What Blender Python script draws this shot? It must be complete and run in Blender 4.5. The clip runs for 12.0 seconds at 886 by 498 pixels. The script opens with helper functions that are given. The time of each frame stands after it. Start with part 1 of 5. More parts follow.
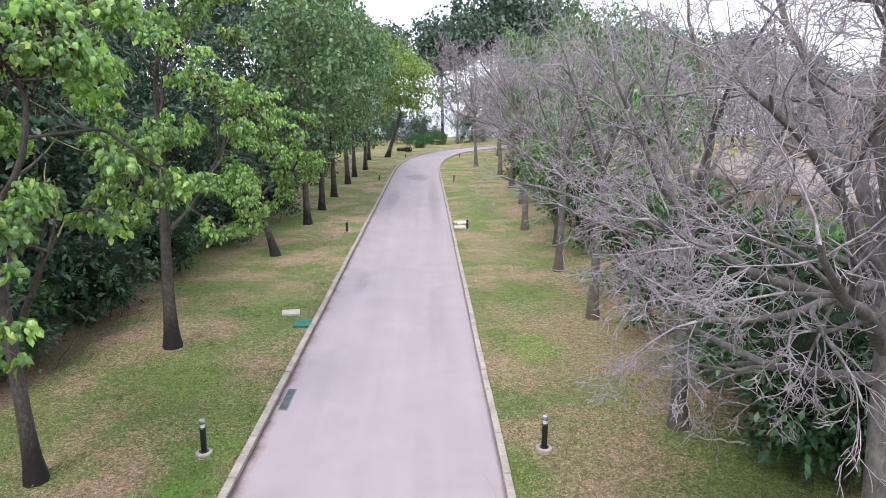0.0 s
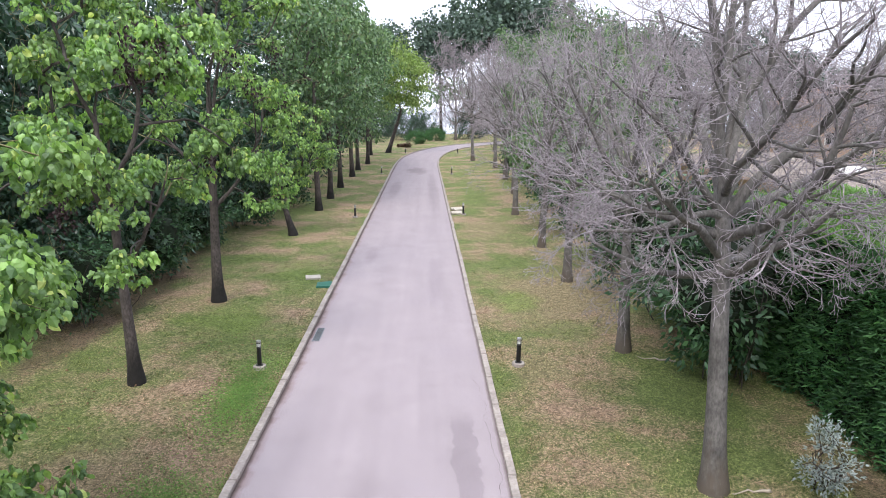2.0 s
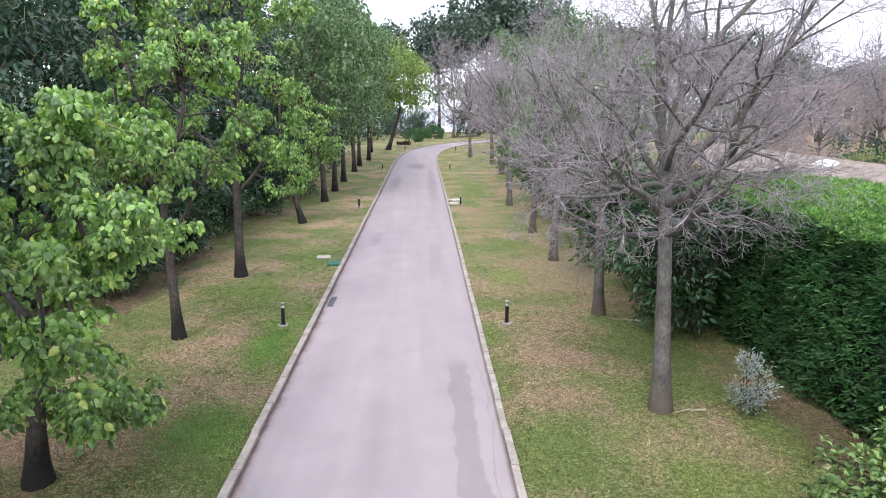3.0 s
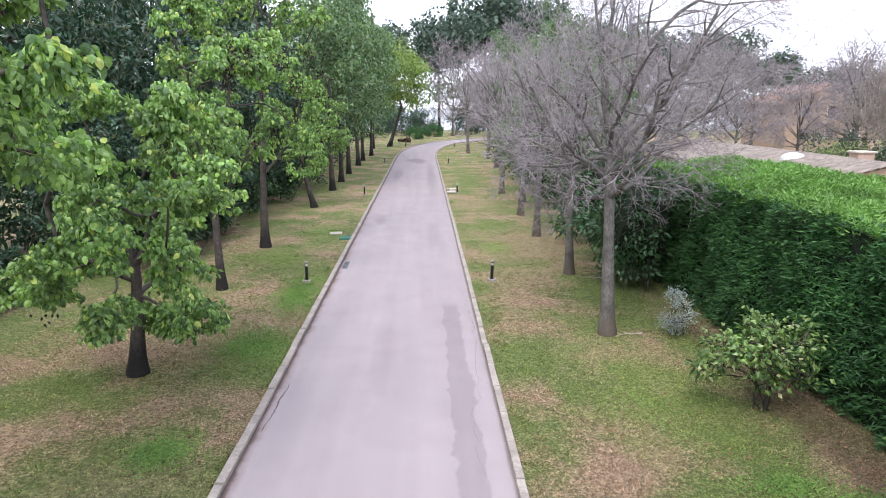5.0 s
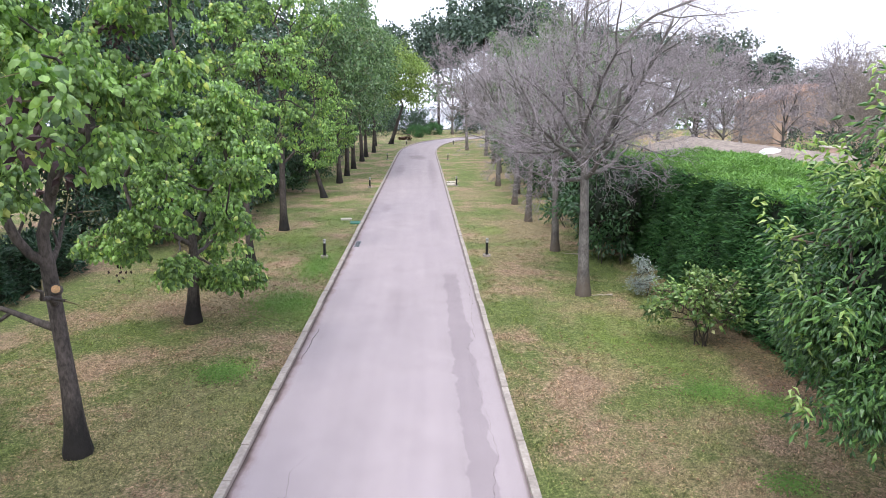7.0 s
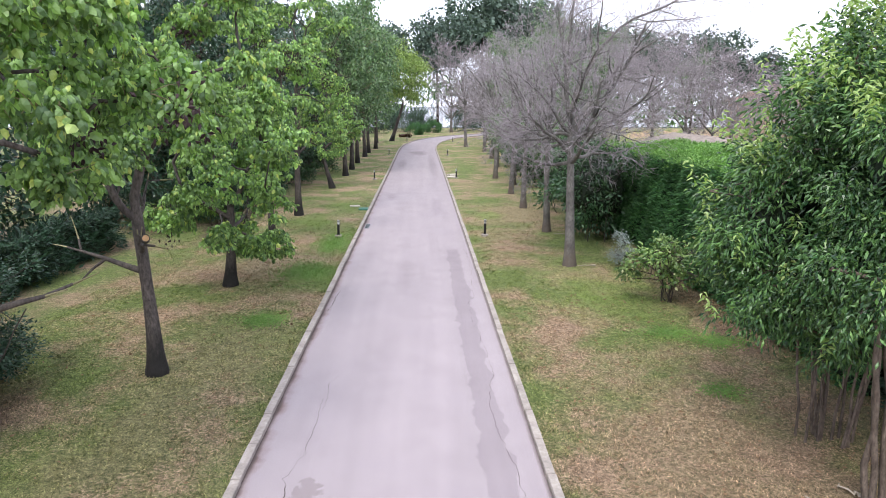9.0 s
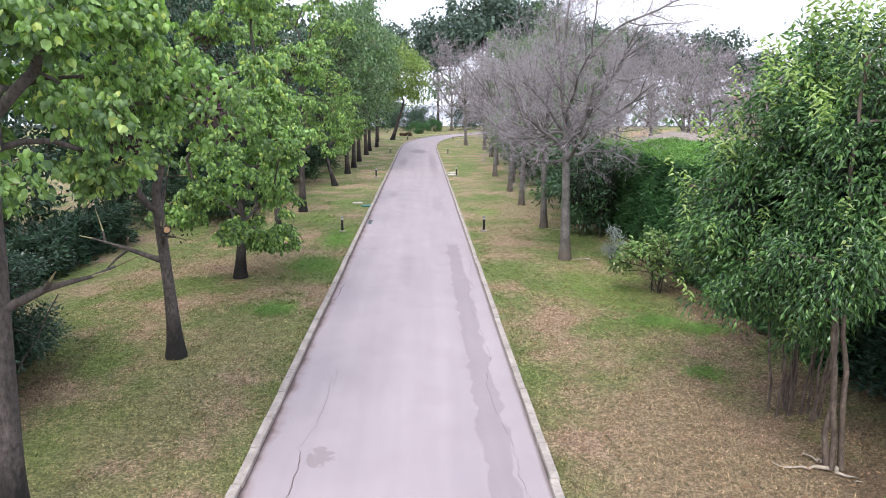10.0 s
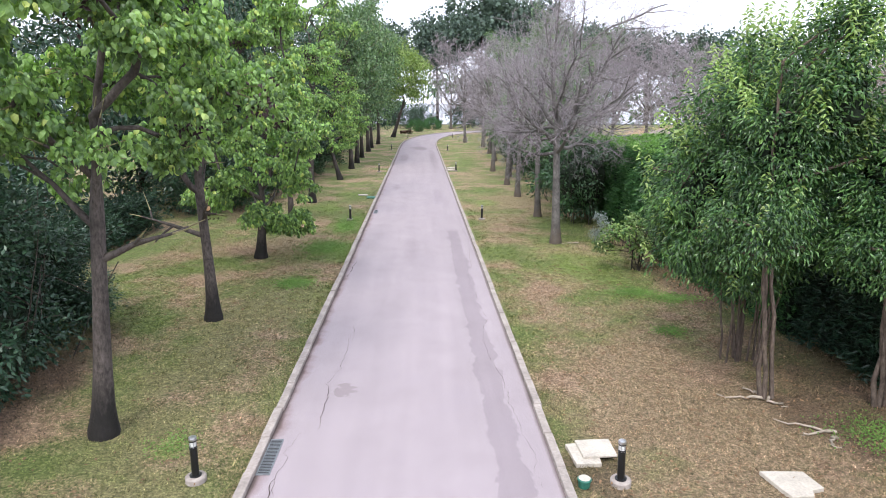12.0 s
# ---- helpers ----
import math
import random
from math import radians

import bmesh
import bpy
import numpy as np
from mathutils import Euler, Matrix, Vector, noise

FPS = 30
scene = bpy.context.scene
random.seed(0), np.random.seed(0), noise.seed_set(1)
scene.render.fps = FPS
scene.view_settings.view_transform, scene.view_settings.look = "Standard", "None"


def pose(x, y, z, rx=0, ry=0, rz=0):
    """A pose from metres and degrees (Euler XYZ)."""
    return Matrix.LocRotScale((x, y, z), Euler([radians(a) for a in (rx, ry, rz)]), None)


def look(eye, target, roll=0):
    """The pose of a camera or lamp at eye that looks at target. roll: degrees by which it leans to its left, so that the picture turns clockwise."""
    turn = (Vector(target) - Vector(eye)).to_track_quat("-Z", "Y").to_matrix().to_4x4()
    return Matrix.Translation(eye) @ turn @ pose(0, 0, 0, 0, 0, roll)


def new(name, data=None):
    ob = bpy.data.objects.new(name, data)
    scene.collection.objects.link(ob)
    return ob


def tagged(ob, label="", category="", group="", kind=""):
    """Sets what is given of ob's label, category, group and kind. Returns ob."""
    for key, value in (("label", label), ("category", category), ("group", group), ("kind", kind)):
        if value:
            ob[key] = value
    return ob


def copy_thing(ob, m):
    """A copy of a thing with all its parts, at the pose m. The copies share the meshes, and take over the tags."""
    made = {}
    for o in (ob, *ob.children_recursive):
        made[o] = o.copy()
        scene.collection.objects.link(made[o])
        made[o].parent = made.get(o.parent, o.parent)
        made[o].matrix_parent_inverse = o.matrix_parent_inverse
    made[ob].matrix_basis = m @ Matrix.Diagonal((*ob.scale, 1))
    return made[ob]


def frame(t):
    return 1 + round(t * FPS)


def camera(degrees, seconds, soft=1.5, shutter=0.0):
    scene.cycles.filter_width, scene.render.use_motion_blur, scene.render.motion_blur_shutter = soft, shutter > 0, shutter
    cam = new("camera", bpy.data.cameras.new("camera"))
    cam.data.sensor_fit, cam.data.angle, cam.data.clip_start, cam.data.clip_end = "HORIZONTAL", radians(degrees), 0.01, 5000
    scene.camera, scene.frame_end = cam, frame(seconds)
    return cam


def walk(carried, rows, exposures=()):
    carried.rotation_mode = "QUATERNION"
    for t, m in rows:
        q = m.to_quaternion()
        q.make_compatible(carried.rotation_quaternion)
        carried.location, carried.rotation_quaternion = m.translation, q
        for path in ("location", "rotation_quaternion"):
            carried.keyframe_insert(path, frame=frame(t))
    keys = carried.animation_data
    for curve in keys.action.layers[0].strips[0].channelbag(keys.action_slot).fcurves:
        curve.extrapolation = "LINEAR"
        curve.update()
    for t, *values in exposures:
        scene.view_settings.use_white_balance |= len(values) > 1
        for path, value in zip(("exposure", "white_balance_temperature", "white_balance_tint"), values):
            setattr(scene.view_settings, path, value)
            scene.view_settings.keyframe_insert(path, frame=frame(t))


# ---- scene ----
cam = camera(69.0, 12.0, soft=0.8)
# seconds, x, y, z, pitch, roll, yaw
ROWS = [
    (0.0, 0.832, 0.173, 5.336, -12.24, 0.13, -1.30),
    (0.5, 0.821, -0.543, 5.353, -12.31, 0.17, -1.22),
    (1.0, 0.785, -1.355, 5.387, -12.42, 0.22, -1.35),
    (1.5, 0.788, -2.187, 5.362, -12.47, 0.23, -1.36),
    (2.0, 0.763, -3.125, 5.290, -12.43, 0.13, -1.43),
    (2.5, 0.741, -4.175, 5.251, -12.48, 0.13, -1.45),
    (3.0, 0.708, -5.340, 5.172, -12.48, 0.12, -1.56),
    (5.0, 0.726, -8.699, 4.985, -12.49, 0.03, -1.55),
    (5.5, 0.701, -9.410, 4.978, -12.51, 0.02, -1.52),
    (6.0, 0.656, -10.007, 4.950, -12.52, 0.06, -1.62),
    (6.5, 0.625, -10.644, 4.923, -12.53, -0.02, -1.62),
    (7.0, 0.598, -11.425, 4.894, -12.52, 0.01, -1.61),
    (9.0, 0.379, -13.859, 4.711, -12.57, -0.03, -1.76),
    (9.5, 0.368, -14.310, 4.779, -12.68, -0.11, -1.77),
    (10.0, 0.348, -14.676, 4.754, -12.69, -0.07, -1.73),
    (10.5, 0.322, -15.118, 4.745, -12.76, -0.04, -1.74),
    (11.0, 0.288, -15.641, 4.723, -12.77, -0.09, -1.73),
    (11.5, 0.292, -16.117, 4.685, -12.78, -0.07, -1.68),
    (12.0, 0.214, -16.634, 4.698, -12.80, -0.12, -1.81),
]
walk(cam, [(t, pose(x, y, z, 90 + p, r, w)) for t, x, y, z, p, r, w in ROWS])

# ---------------------------------------------------------------- light
world = bpy.data.worlds.new("overcast_sky")
scene.world = world
world.use_nodes = True
wn, wl = world.node_tree.nodes, world.node_tree.links
sky = wn.new("ShaderNodeTexSky")
sky.sky_type, sky.sun_disc = "NISHITA", False
sky.sun_elevation, sky.sun_rotation = radians(52), radians(200)
sky.air_density, sky.dust_density, sky.ozone_density = 1.0, 6.0, 1.0
veil = wn.new("ShaderNodeMix")
veil.data_type = "RGBA"
veil.inputs[0].default_value = 0.88
wl.new(sky.outputs[0], veil.inputs[6])
veil.inputs[7].default_value = (11.0, 11.6, 13.8, 1)
wl.new(veil.outputs[2], wn["Background"].inputs[0])
wn["Background"].inputs[1].default_value = 0.1
sun = new("sun", bpy.data.lights.new("sun", "SUN"))
sun.data.energy, sun.data.angle, sun.data.color = 1.5, radians(22), (1.0, 0.97, 0.92)
sun.matrix_world = look((-8, -20, 30), (0, 0, 0))
scene.view_settings.exposure = 0.72

# ---------------------------------------------------------------- materials


def mat(name, rough=0.8):
    m = bpy.data.materials.new(name)
    m.use_nodes = True
    b = m.node_tree.nodes["Principled BSDF"]
    b.inputs["Roughness"].default_value = rough
    return m, m.node_tree.nodes, m.node_tree.links, b


def noise_node(n, l, scale, detail=4.0, vec=None, rough=0.55):
    t = n.new("ShaderNodeTexNoise")
    t.inputs["Scale"].default_value, t.inputs["Detail"].default_value, t.inputs["Roughness"].default_value = scale, detail, rough
    if vec is not None:
        l.new(vec, t.inputs["Vector"])
    return t.outputs[0]


def ramp(n, l, fac, *stops):
    r = n.new("ShaderNodeValToRGB")
    e = r.color_ramp.elements
    while len(e) < len(stops):
        e.new(0.5)
    for s, (p, c) in zip(e, stops):
        s.position, s.color = p, ((c, c, c, 1) if isinstance(c, (int, float)) else (*c, 1))
    l.new(fac, r.inputs[0])
    return r.outputs[0]


def mix(n, l, fac, a, b, kind="MIX"):
    x = n.new("ShaderNodeMix")
    x.data_type, x.blend_type = "RGBA", kind
    for s, v in ((x.inputs[0], fac), (x.inputs[6], a), (x.inputs[7], b)):
        if isinstance(v, (int, float)):
            s.default_value = v
        elif isinstance(v, tuple):
            s.default_value = (*v, 1)
        else:
            l.new(v, s)
    return x.outputs[2]


def maths(n, l, op, a, b=0.0):
    x = n.new("ShaderNodeMath")
    x.operation = op
    for s, v in zip(x.inputs, (a, b)):
        if isinstance(v, (int, float)):
            s.default_value = v
        else:
            l.new(v, s)
    return x.outputs[0]


def bump(n, l, b, height, strength=0.4, distance=0.02):
    x = n.new("ShaderNodeBump")
    x.inputs["Strength"].default_value, x.inputs["Distance"].default_value = strength, distance
    l.new(height, x.inputs["Height"])
    l.new(x.outputs[0], b.inputs["Normal"])


def place(n):
    return n.new("ShaderNodeNewGeometry").outputs["Position"]


def blob(n, l, pos, x, y, rx, ry, wobble=0.5):
    """A ragged oval on the ground: 1 inside, 0 outside."""
    s = n.new("ShaderNodeVectorMath")
    s.operation = "SUBTRACT"
    l.new(pos, s.inputs[0])
    s.inputs[1].default_value = (x, y, 0)
    k = n.new("ShaderNodeVectorMath")
    k.operation = "MULTIPLY"
    l.new(s.outputs[0], k.inputs[0])
    k.inputs[1].default_value = (1 / rx, 1 / ry, 0)
    d = n.new("ShaderNodeVectorMath")
    d.operation = "LENGTH"
    l.new(k.outputs[0], d.inputs[0])
    w = maths(n, l, "MULTIPLY", maths(n, l, "SUBTRACT", noise_node(n, l, max(0.6, 0.9 / min(rx, ry)), 6, pos, 0.65), 0.5), wobble * 3.2)
    return maths(n, l, "ADD", d.outputs["Value"], w)


def leaf_material(name, dark, light, tip=None, rough=0.42, clear=0.22, spec=0.5):
    m, n, l, b = mat(name, rough)
    g = n.new("ShaderNodeNewGeometry")
    c = ramp(n, l, g.outputs["Random Per Island"], (0.0, dark), (0.55, tuple(0.55 * p + 0.45 * q for p, q in zip(dark, light))), (1.0, light))
    big = ramp(n, l, noise_node(n, l, 0.9, 3, g.outputs["Position"]), (0.35, 0.72), (0.65, 1.18))
    c = mix(n, l, 1.0, c, big, "MULTIPLY")
    if tip:
        odd = ramp(n, l, g.outputs["Random Per Island"], (0.955, 0.0), (0.975, 1.0))
        c = mix(n, l, odd, c, tip)
    l.new(c, b.inputs["Base Color"])
    b.inputs["Specular IOR Level"].default_value = spec
    t = n.new("ShaderNodeBsdfTranslucent")
    l.new(mix(n, l, 1.0, c, (1.25, 1.35, 0.6), "MULTIPLY"), t.inputs[0])
    s = n.new("ShaderNodeMixShader")
    s.inputs[0].default_value = clear
    l.new(b.outputs[0], s.inputs[1])
    l.new(t.outputs[0], s.inputs[2])
    l.new(s.outputs[0], n["Material Output"].inputs[0])
    return m


def bark_material(name, dark, light, foot=None, foot_height=0.55, scale=9.0):
    m, n, l, b = mat(name, 0.88)
    tc = n.new("ShaderNodeTexCoord").outputs["Object"]
    mp = n.new("ShaderNodeMapping")
    mp.inputs["Scale"].default_value = (1, 1, 0.4)
    l.new(tc, mp.inputs[0])
    grain = noise_node(n, l, scale * 3, 6, mp.outputs[0], 0.65)
    large = noise_node(n, l, 2.4, 4, tc)
    c = mix(n, l, ramp(n, l, grain, (0.3, 0.0), (0.7, 1.0)), dark, light)
    c = mix(n, l, 1.0, c, ramp(n, l, large, (0.3, 0.55), (0.7, 1.3)), "MULTIPLY")
    if foot:
        sep = n.new("ShaderNodeSeparateXYZ")
        l.new(tc, sep.inputs[0])
        edge = maths(n, l, "ADD", sep.outputs[2], maths(n, l, "MULTIPLY", noise_node(n, l, 5.5, 6, mp.outputs[0], 0.7), -2.0))
        wet = ramp(n, l, maths(n, l, "ADD", edge, 1.25 - foot_height), (0.0, 0.92), (0.6, 0.0))
        c = mix(n, l, wet, c, foot)
    l.new(c, b.inputs["Base Color"])
    bump(n, l, b, grain, 0.6, 0.02)
    return m


BARK_LEFT = bark_material("bark_grey_brown", (0.030, 0.024, 0.021), (0.125, 0.104, 0.094), (0.010, 0.0085, 0.008), 0.62)
BARK_STEM = bark_material("bark_brown_stem", (0.075, 0.055, 0.045), (0.22, 0.17, 0.135))
BARK_PALE = bark_material("bark_pale_grey", (0.085, 0.077, 0.072), (0.215, 0.20, 0.188), (0.11, 0.088, 0.07), 0.4)
BARK_TWIG = bark_material("bark_bare_twigs", (0.18, 0.15, 0.165), (0.49, 0.44, 0.465))
BARK_STRAW = bark_material("bark_straw_twigs", (0.24, 0.20, 0.18), (0.46, 0.405, 0.37))
BARK_DARK = bark_material("bark_dark_brown", (0.035, 0.028, 0.022), (0.10, 0.08, 0.065))
LEAF_ROW = leaf_material("leaf_fresh_green", (0.085, 0.16, 0.065), (0.39, 0.59, 0.20), (0.54, 0.62, 0.2), clear=0.36)
LEAF_FAR = leaf_material("leaf_mid_green", (0.06, 0.12, 0.055), (0.21, 0.33, 0.155))
LEAF_YELLOW = leaf_material("leaf_yellow_green", (0.13, 0.21, 0.06), (0.36, 0.48, 0.14))
LEAF_DARK = leaf_material("leaf_dark_green", (0.014, 0.042, 0.026), (0.062, 0.13, 0.072), rough=0.36, clear=0.1)
LEAF_EVER = leaf_material("leaf_evergreen", (0.022, 0.065, 0.03), (0.085, 0.18, 0.07), rough=0.36, clear=0.12)
LEAF_LAUREL = leaf_material("leaf_glossy_green", (0.018, 0.060, 0.024), (0.155, 0.30, 0.092), (0.20, 0.35, 0.10), rough=0.3, clear=0.16)
LEAF_CAMELLIA = leaf_material("leaf_light_green", (0.06, 0.13, 0.04), (0.30, 0.43, 0.14), (0.55, 0.55, 0.32), rough=0.35)
LEAF_TIP = leaf_material("leaf_young_tip", (0.22, 0.36, 0.09), (0.48, 0.60, 0.25), rough=0.35, clear=0.3)
# Cypress side leaves are darkened for shade, top leaves lightened for open sky.
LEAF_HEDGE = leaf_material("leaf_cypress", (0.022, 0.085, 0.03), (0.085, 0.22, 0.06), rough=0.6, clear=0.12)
LEAF_HEDGE_LIT = leaf_material("leaf_cypress_lit", (0.10, 0.22, 0.05), (0.21, 0.39, 0.10), rough=0.6, clear=0.25)
LEAF_SILVER = leaf_material("leaf_silver", (0.22, 0.27, 0.27), (0.48, 0.54, 0.54), rough=0.7)
# Dark needles, lightened in colour to carry the haze of distance.
LEAF_PINE_HAZY = leaf_material("needles_hazed", (0.055, 0.09, 0.072), (0.13, 0.19, 0.145), rough=0.7, clear=0.1)
LEAF_CLOVER = leaf_material("leaf_clover", (0.12, 0.23, 0.05), (0.24, 0.40, 0.10), rough=0.6)


def plain(name, colour, rough=0.7, scale=12.0, spread=0.25, metal=0.0, relief=0.2):
    m, n, l, b = mat(name, rough)
    tc = n.new("ShaderNodeTexCoord").outputs["Object"]
    f = noise_node(n, l, scale, 5, tc)
    g = noise_node(n, l, scale * 8, 3, tc)
    c = mix(n, l, ramp(n, l, f, (0.3, 0.0), (0.7, 1.0)), tuple(v * (1 - spread) for v in colour), tuple(min(1, v * (1 + spread)) for v in colour))
    c = mix(n, l, 0.35, c, mix(n, l, 1.0, c, ramp(n, l, g, (0.3, 0.6), (0.7, 1.3)), "MULTIPLY"))
    l.new(c, b.inputs["Base Color"])
    b.inputs["Metallic"].default_value = metal
    bump(n, l, b, g, relief, 0.01)
    return m


KERB = plain("kerb_concrete", (0.36, 0.315, 0.285), 0.9, 2.5, 0.24, relief=0.5)
BLACK = plain("black_paint", (0.012, 0.012, 0.013), 0.35)
STEEL = plain("brushed_steel", (0.55, 0.55, 0.56), 0.35, metal=0.9)
LENS = plain("frosted_lens", (0.75, 0.75, 0.74), 0.3, spread=0.06)
PALE = plain("pale_concrete", (0.54, 0.49, 0.42), 0.9, 4.0, 0.16, relief=0.3)
GREEN_PLASTIC = plain("green_plastic", (0.03, 0.16, 0.115), 0.5)
GRATE = plain("galvanised_steel", (0.24, 0.26, 0.28), 0.5, metal=0.4)
DRAIN_SHADE = plain("drain_shade", (0.02, 0.02, 0.02), 0.9)
RENDER_WALL = plain("peach_render", (0.46, 0.33, 0.26), 0.9, 2.0, 0.15)
TILE = plain("roof_tile", (0.30, 0.18, 0.13), 0.9, 2.5, 0.35)
TILE_GREY = plain("roof_tile_weathered", (0.25, 0.21, 0.185), 0.9, 2.5, 0.35)
CUT_WOOD = plain("cut_wood", (0.55, 0.33, 0.16), 0.8)
ROOT = plain("pale_root", (0.42, 0.36, 0.29), 0.9)
STALK = plain("leaf_stalks", (0.27, 0.24, 0.13), 0.8)
POD = plain("dry_pods", (0.035, 0.017, 0.019), 0.8)
# Near-black colour that paints the shade deep inside the foliage.
SHADE_CORE = plain("inner_shade_foliage", (0.012, 0.022, 0.010), 1.0)


def road_material():
    m, n, l, b = mat("pinkish_asphalt", 0.85)
    along = n.new("ShaderNodeUVMap")
    along.uv_map = "along"
    p = along.outputs[0]
    fine = noise_node(n, l, 80, 4, p, 0.8)
    mid = noise_node(n, l, 1.1, 5, p)
    st = n.new("ShaderNodeMapping")
    st.inputs["Scale"].default_value = (1.3, 0.06, 1)
    l.new(p, st.inputs[0])
    streak = noise_node(n, l, 1.6, 3, st.outputs[0])
    c = mix(n, l, ramp(n, l, mid, (0.3, 0.0), (0.7, 1.0)), (0.335, 0.286, 0.302), (0.385, 0.33, 0.348))
    c = mix(n, l, 1.0, c, ramp(n, l, streak, (0.3, 0.93), (0.7, 1.06)), "MULTIPLY")
    c = mix(n, l, 1.0, c, ramp(n, l, fine, (0.34, 0.72), (0.66, 1.24)), "MULTIPLY")
    # long worn strip beside the kerb, patches, and stains
    sep = n.new("ShaderNodeSeparateXYZ")
    l.new(p, sep.inputs[0])
    rag = maths(n, l, "MULTIPLY", maths(n, l, "SUBTRACT", noise_node(n, l, 1.5, 6, p, 0.65), 0.5), 0.5)
    off = maths(n, l, "ABSOLUTE", maths(n, l, "ADD", maths(n, l, "SUBTRACT", sep.outputs[0], 1.37), rag))
    band = ramp(n, l, off, (0.19, 1.0), (0.215, 0.0))
    band = mix(n, l, 1.0, band, ramp(n, l, maths(n, l, "MULTIPLY", maths(n, l, "ADD", sep.outputs[1], 20.0), 1 / 60), (0.448, 0.55), (0.456, 0.0)), "MULTIPLY")
    c = mix(n, l, band, c, mix(n, l, 1.0, c, (0.66, 0.64, 0.66), "MULTIPLY"))
    # reddish broken edge beside the kerb
    edge = maths(n, l, "ADD", sep.outputs[0], maths(n, l, "MULTIPLY", rag, 0.9))
    c = mix(n, l, ramp(n, l, maths(n, l, "MULTIPLY", edge, -0.5), (0.90, 0.0), (0.978, 0.85)), c, mix(n, l, noise_node(n, l, 9, 5, p), (0.13, 0.075, 0.07), (0.30, 0.215, 0.205)))
    left = ramp(n, l, maths(n, l, "MULTIPLY", maths(n, l, "ADD", sep.outputs[0], maths(n, l, "MULTIPLY", rag, 0.25)), -0.5), (0.945, 0.0), (0.975, 0.9))
    c = mix(n, l, left, c, (0.07, 0.05, 0.045))
    # grey oily film and small dark flecks
    film_ = noise_node(n, l, 0.55, 6, p, 0.7)
    c = mix(n, l, ramp(n, l, film_, (0.52, 0.0), (0.66, 0.45)), c, mix(n, l, 1.0, c, (0.80, 0.80, 0.83), "MULTIPLY"))
    fleck = noise_node(n, l, 23, 5, p, 0.75)
    c = mix(n, l, ramp(n, l, fleck, (0.60, 0.0), (0.70, 0.4)), c, mix(n, l, 1.0, c, (0.55, 0.5, 0.5), "MULTIPLY"))
    seam = ramp(n, l, maths(n, l, "MULTIPLY", maths(n, l, "ADD", sep.outputs[0], maths(n, l, "MULTIPLY", rag, 0.12)), 0.5), (0.945, 0.0), (0.968, 0.7))
    c = mix(n, l, seam, c, (0.12, 0.085, 0.075))
    for x, y, rx, ry, wob, col, amount in STAINS:
        d = blob(n, l, p, x, y, rx, ry, wob)
        c = mix(n, l, ramp(n, l, d, (0.94, amount), (1.02, 0.0)) if rx < 0.2 else ramp(n, l, d, (0.45, amount), (1.3, 0.0)), c, mix(n, l, 1.0, c, col, "MULTIPLY"))
    l.new(c, b.inputs["Base Color"])
    bump(n, l, b, fine, 0.35, 0.006)
    return m


STAINS = [
    (-1.1, -6.6, 0.17, 0.26, 0.85, (0.66, 0.63, 0.61), 0.65), (-0.15, 4.0, 0.35, 2.3, 0.3, (0.86, 0.85, 0.85), 0.6),
    (1.05, 16.5, 0.3, 3.5, 0.25, (0.75, 0.74, 0.76), 0.6), (-1.2, 20.0, 0.3, 1.5, 0.3, (0.75, 0.73, 0.74), 0.6),
    (0.1, 52.0, 1.1, 3.5, 0.5, (0.62, 0.6, 0.6), 0.7), (-1.2, 40.0, 0.5, 5.0, 0.4, (0.72, 0.7, 0.7), 0.6), (1.3, 40.0, 0.4, 14.0, 0.3, (0.74, 0.73, 0.74), 0.5),
]
ROAD = road_material()


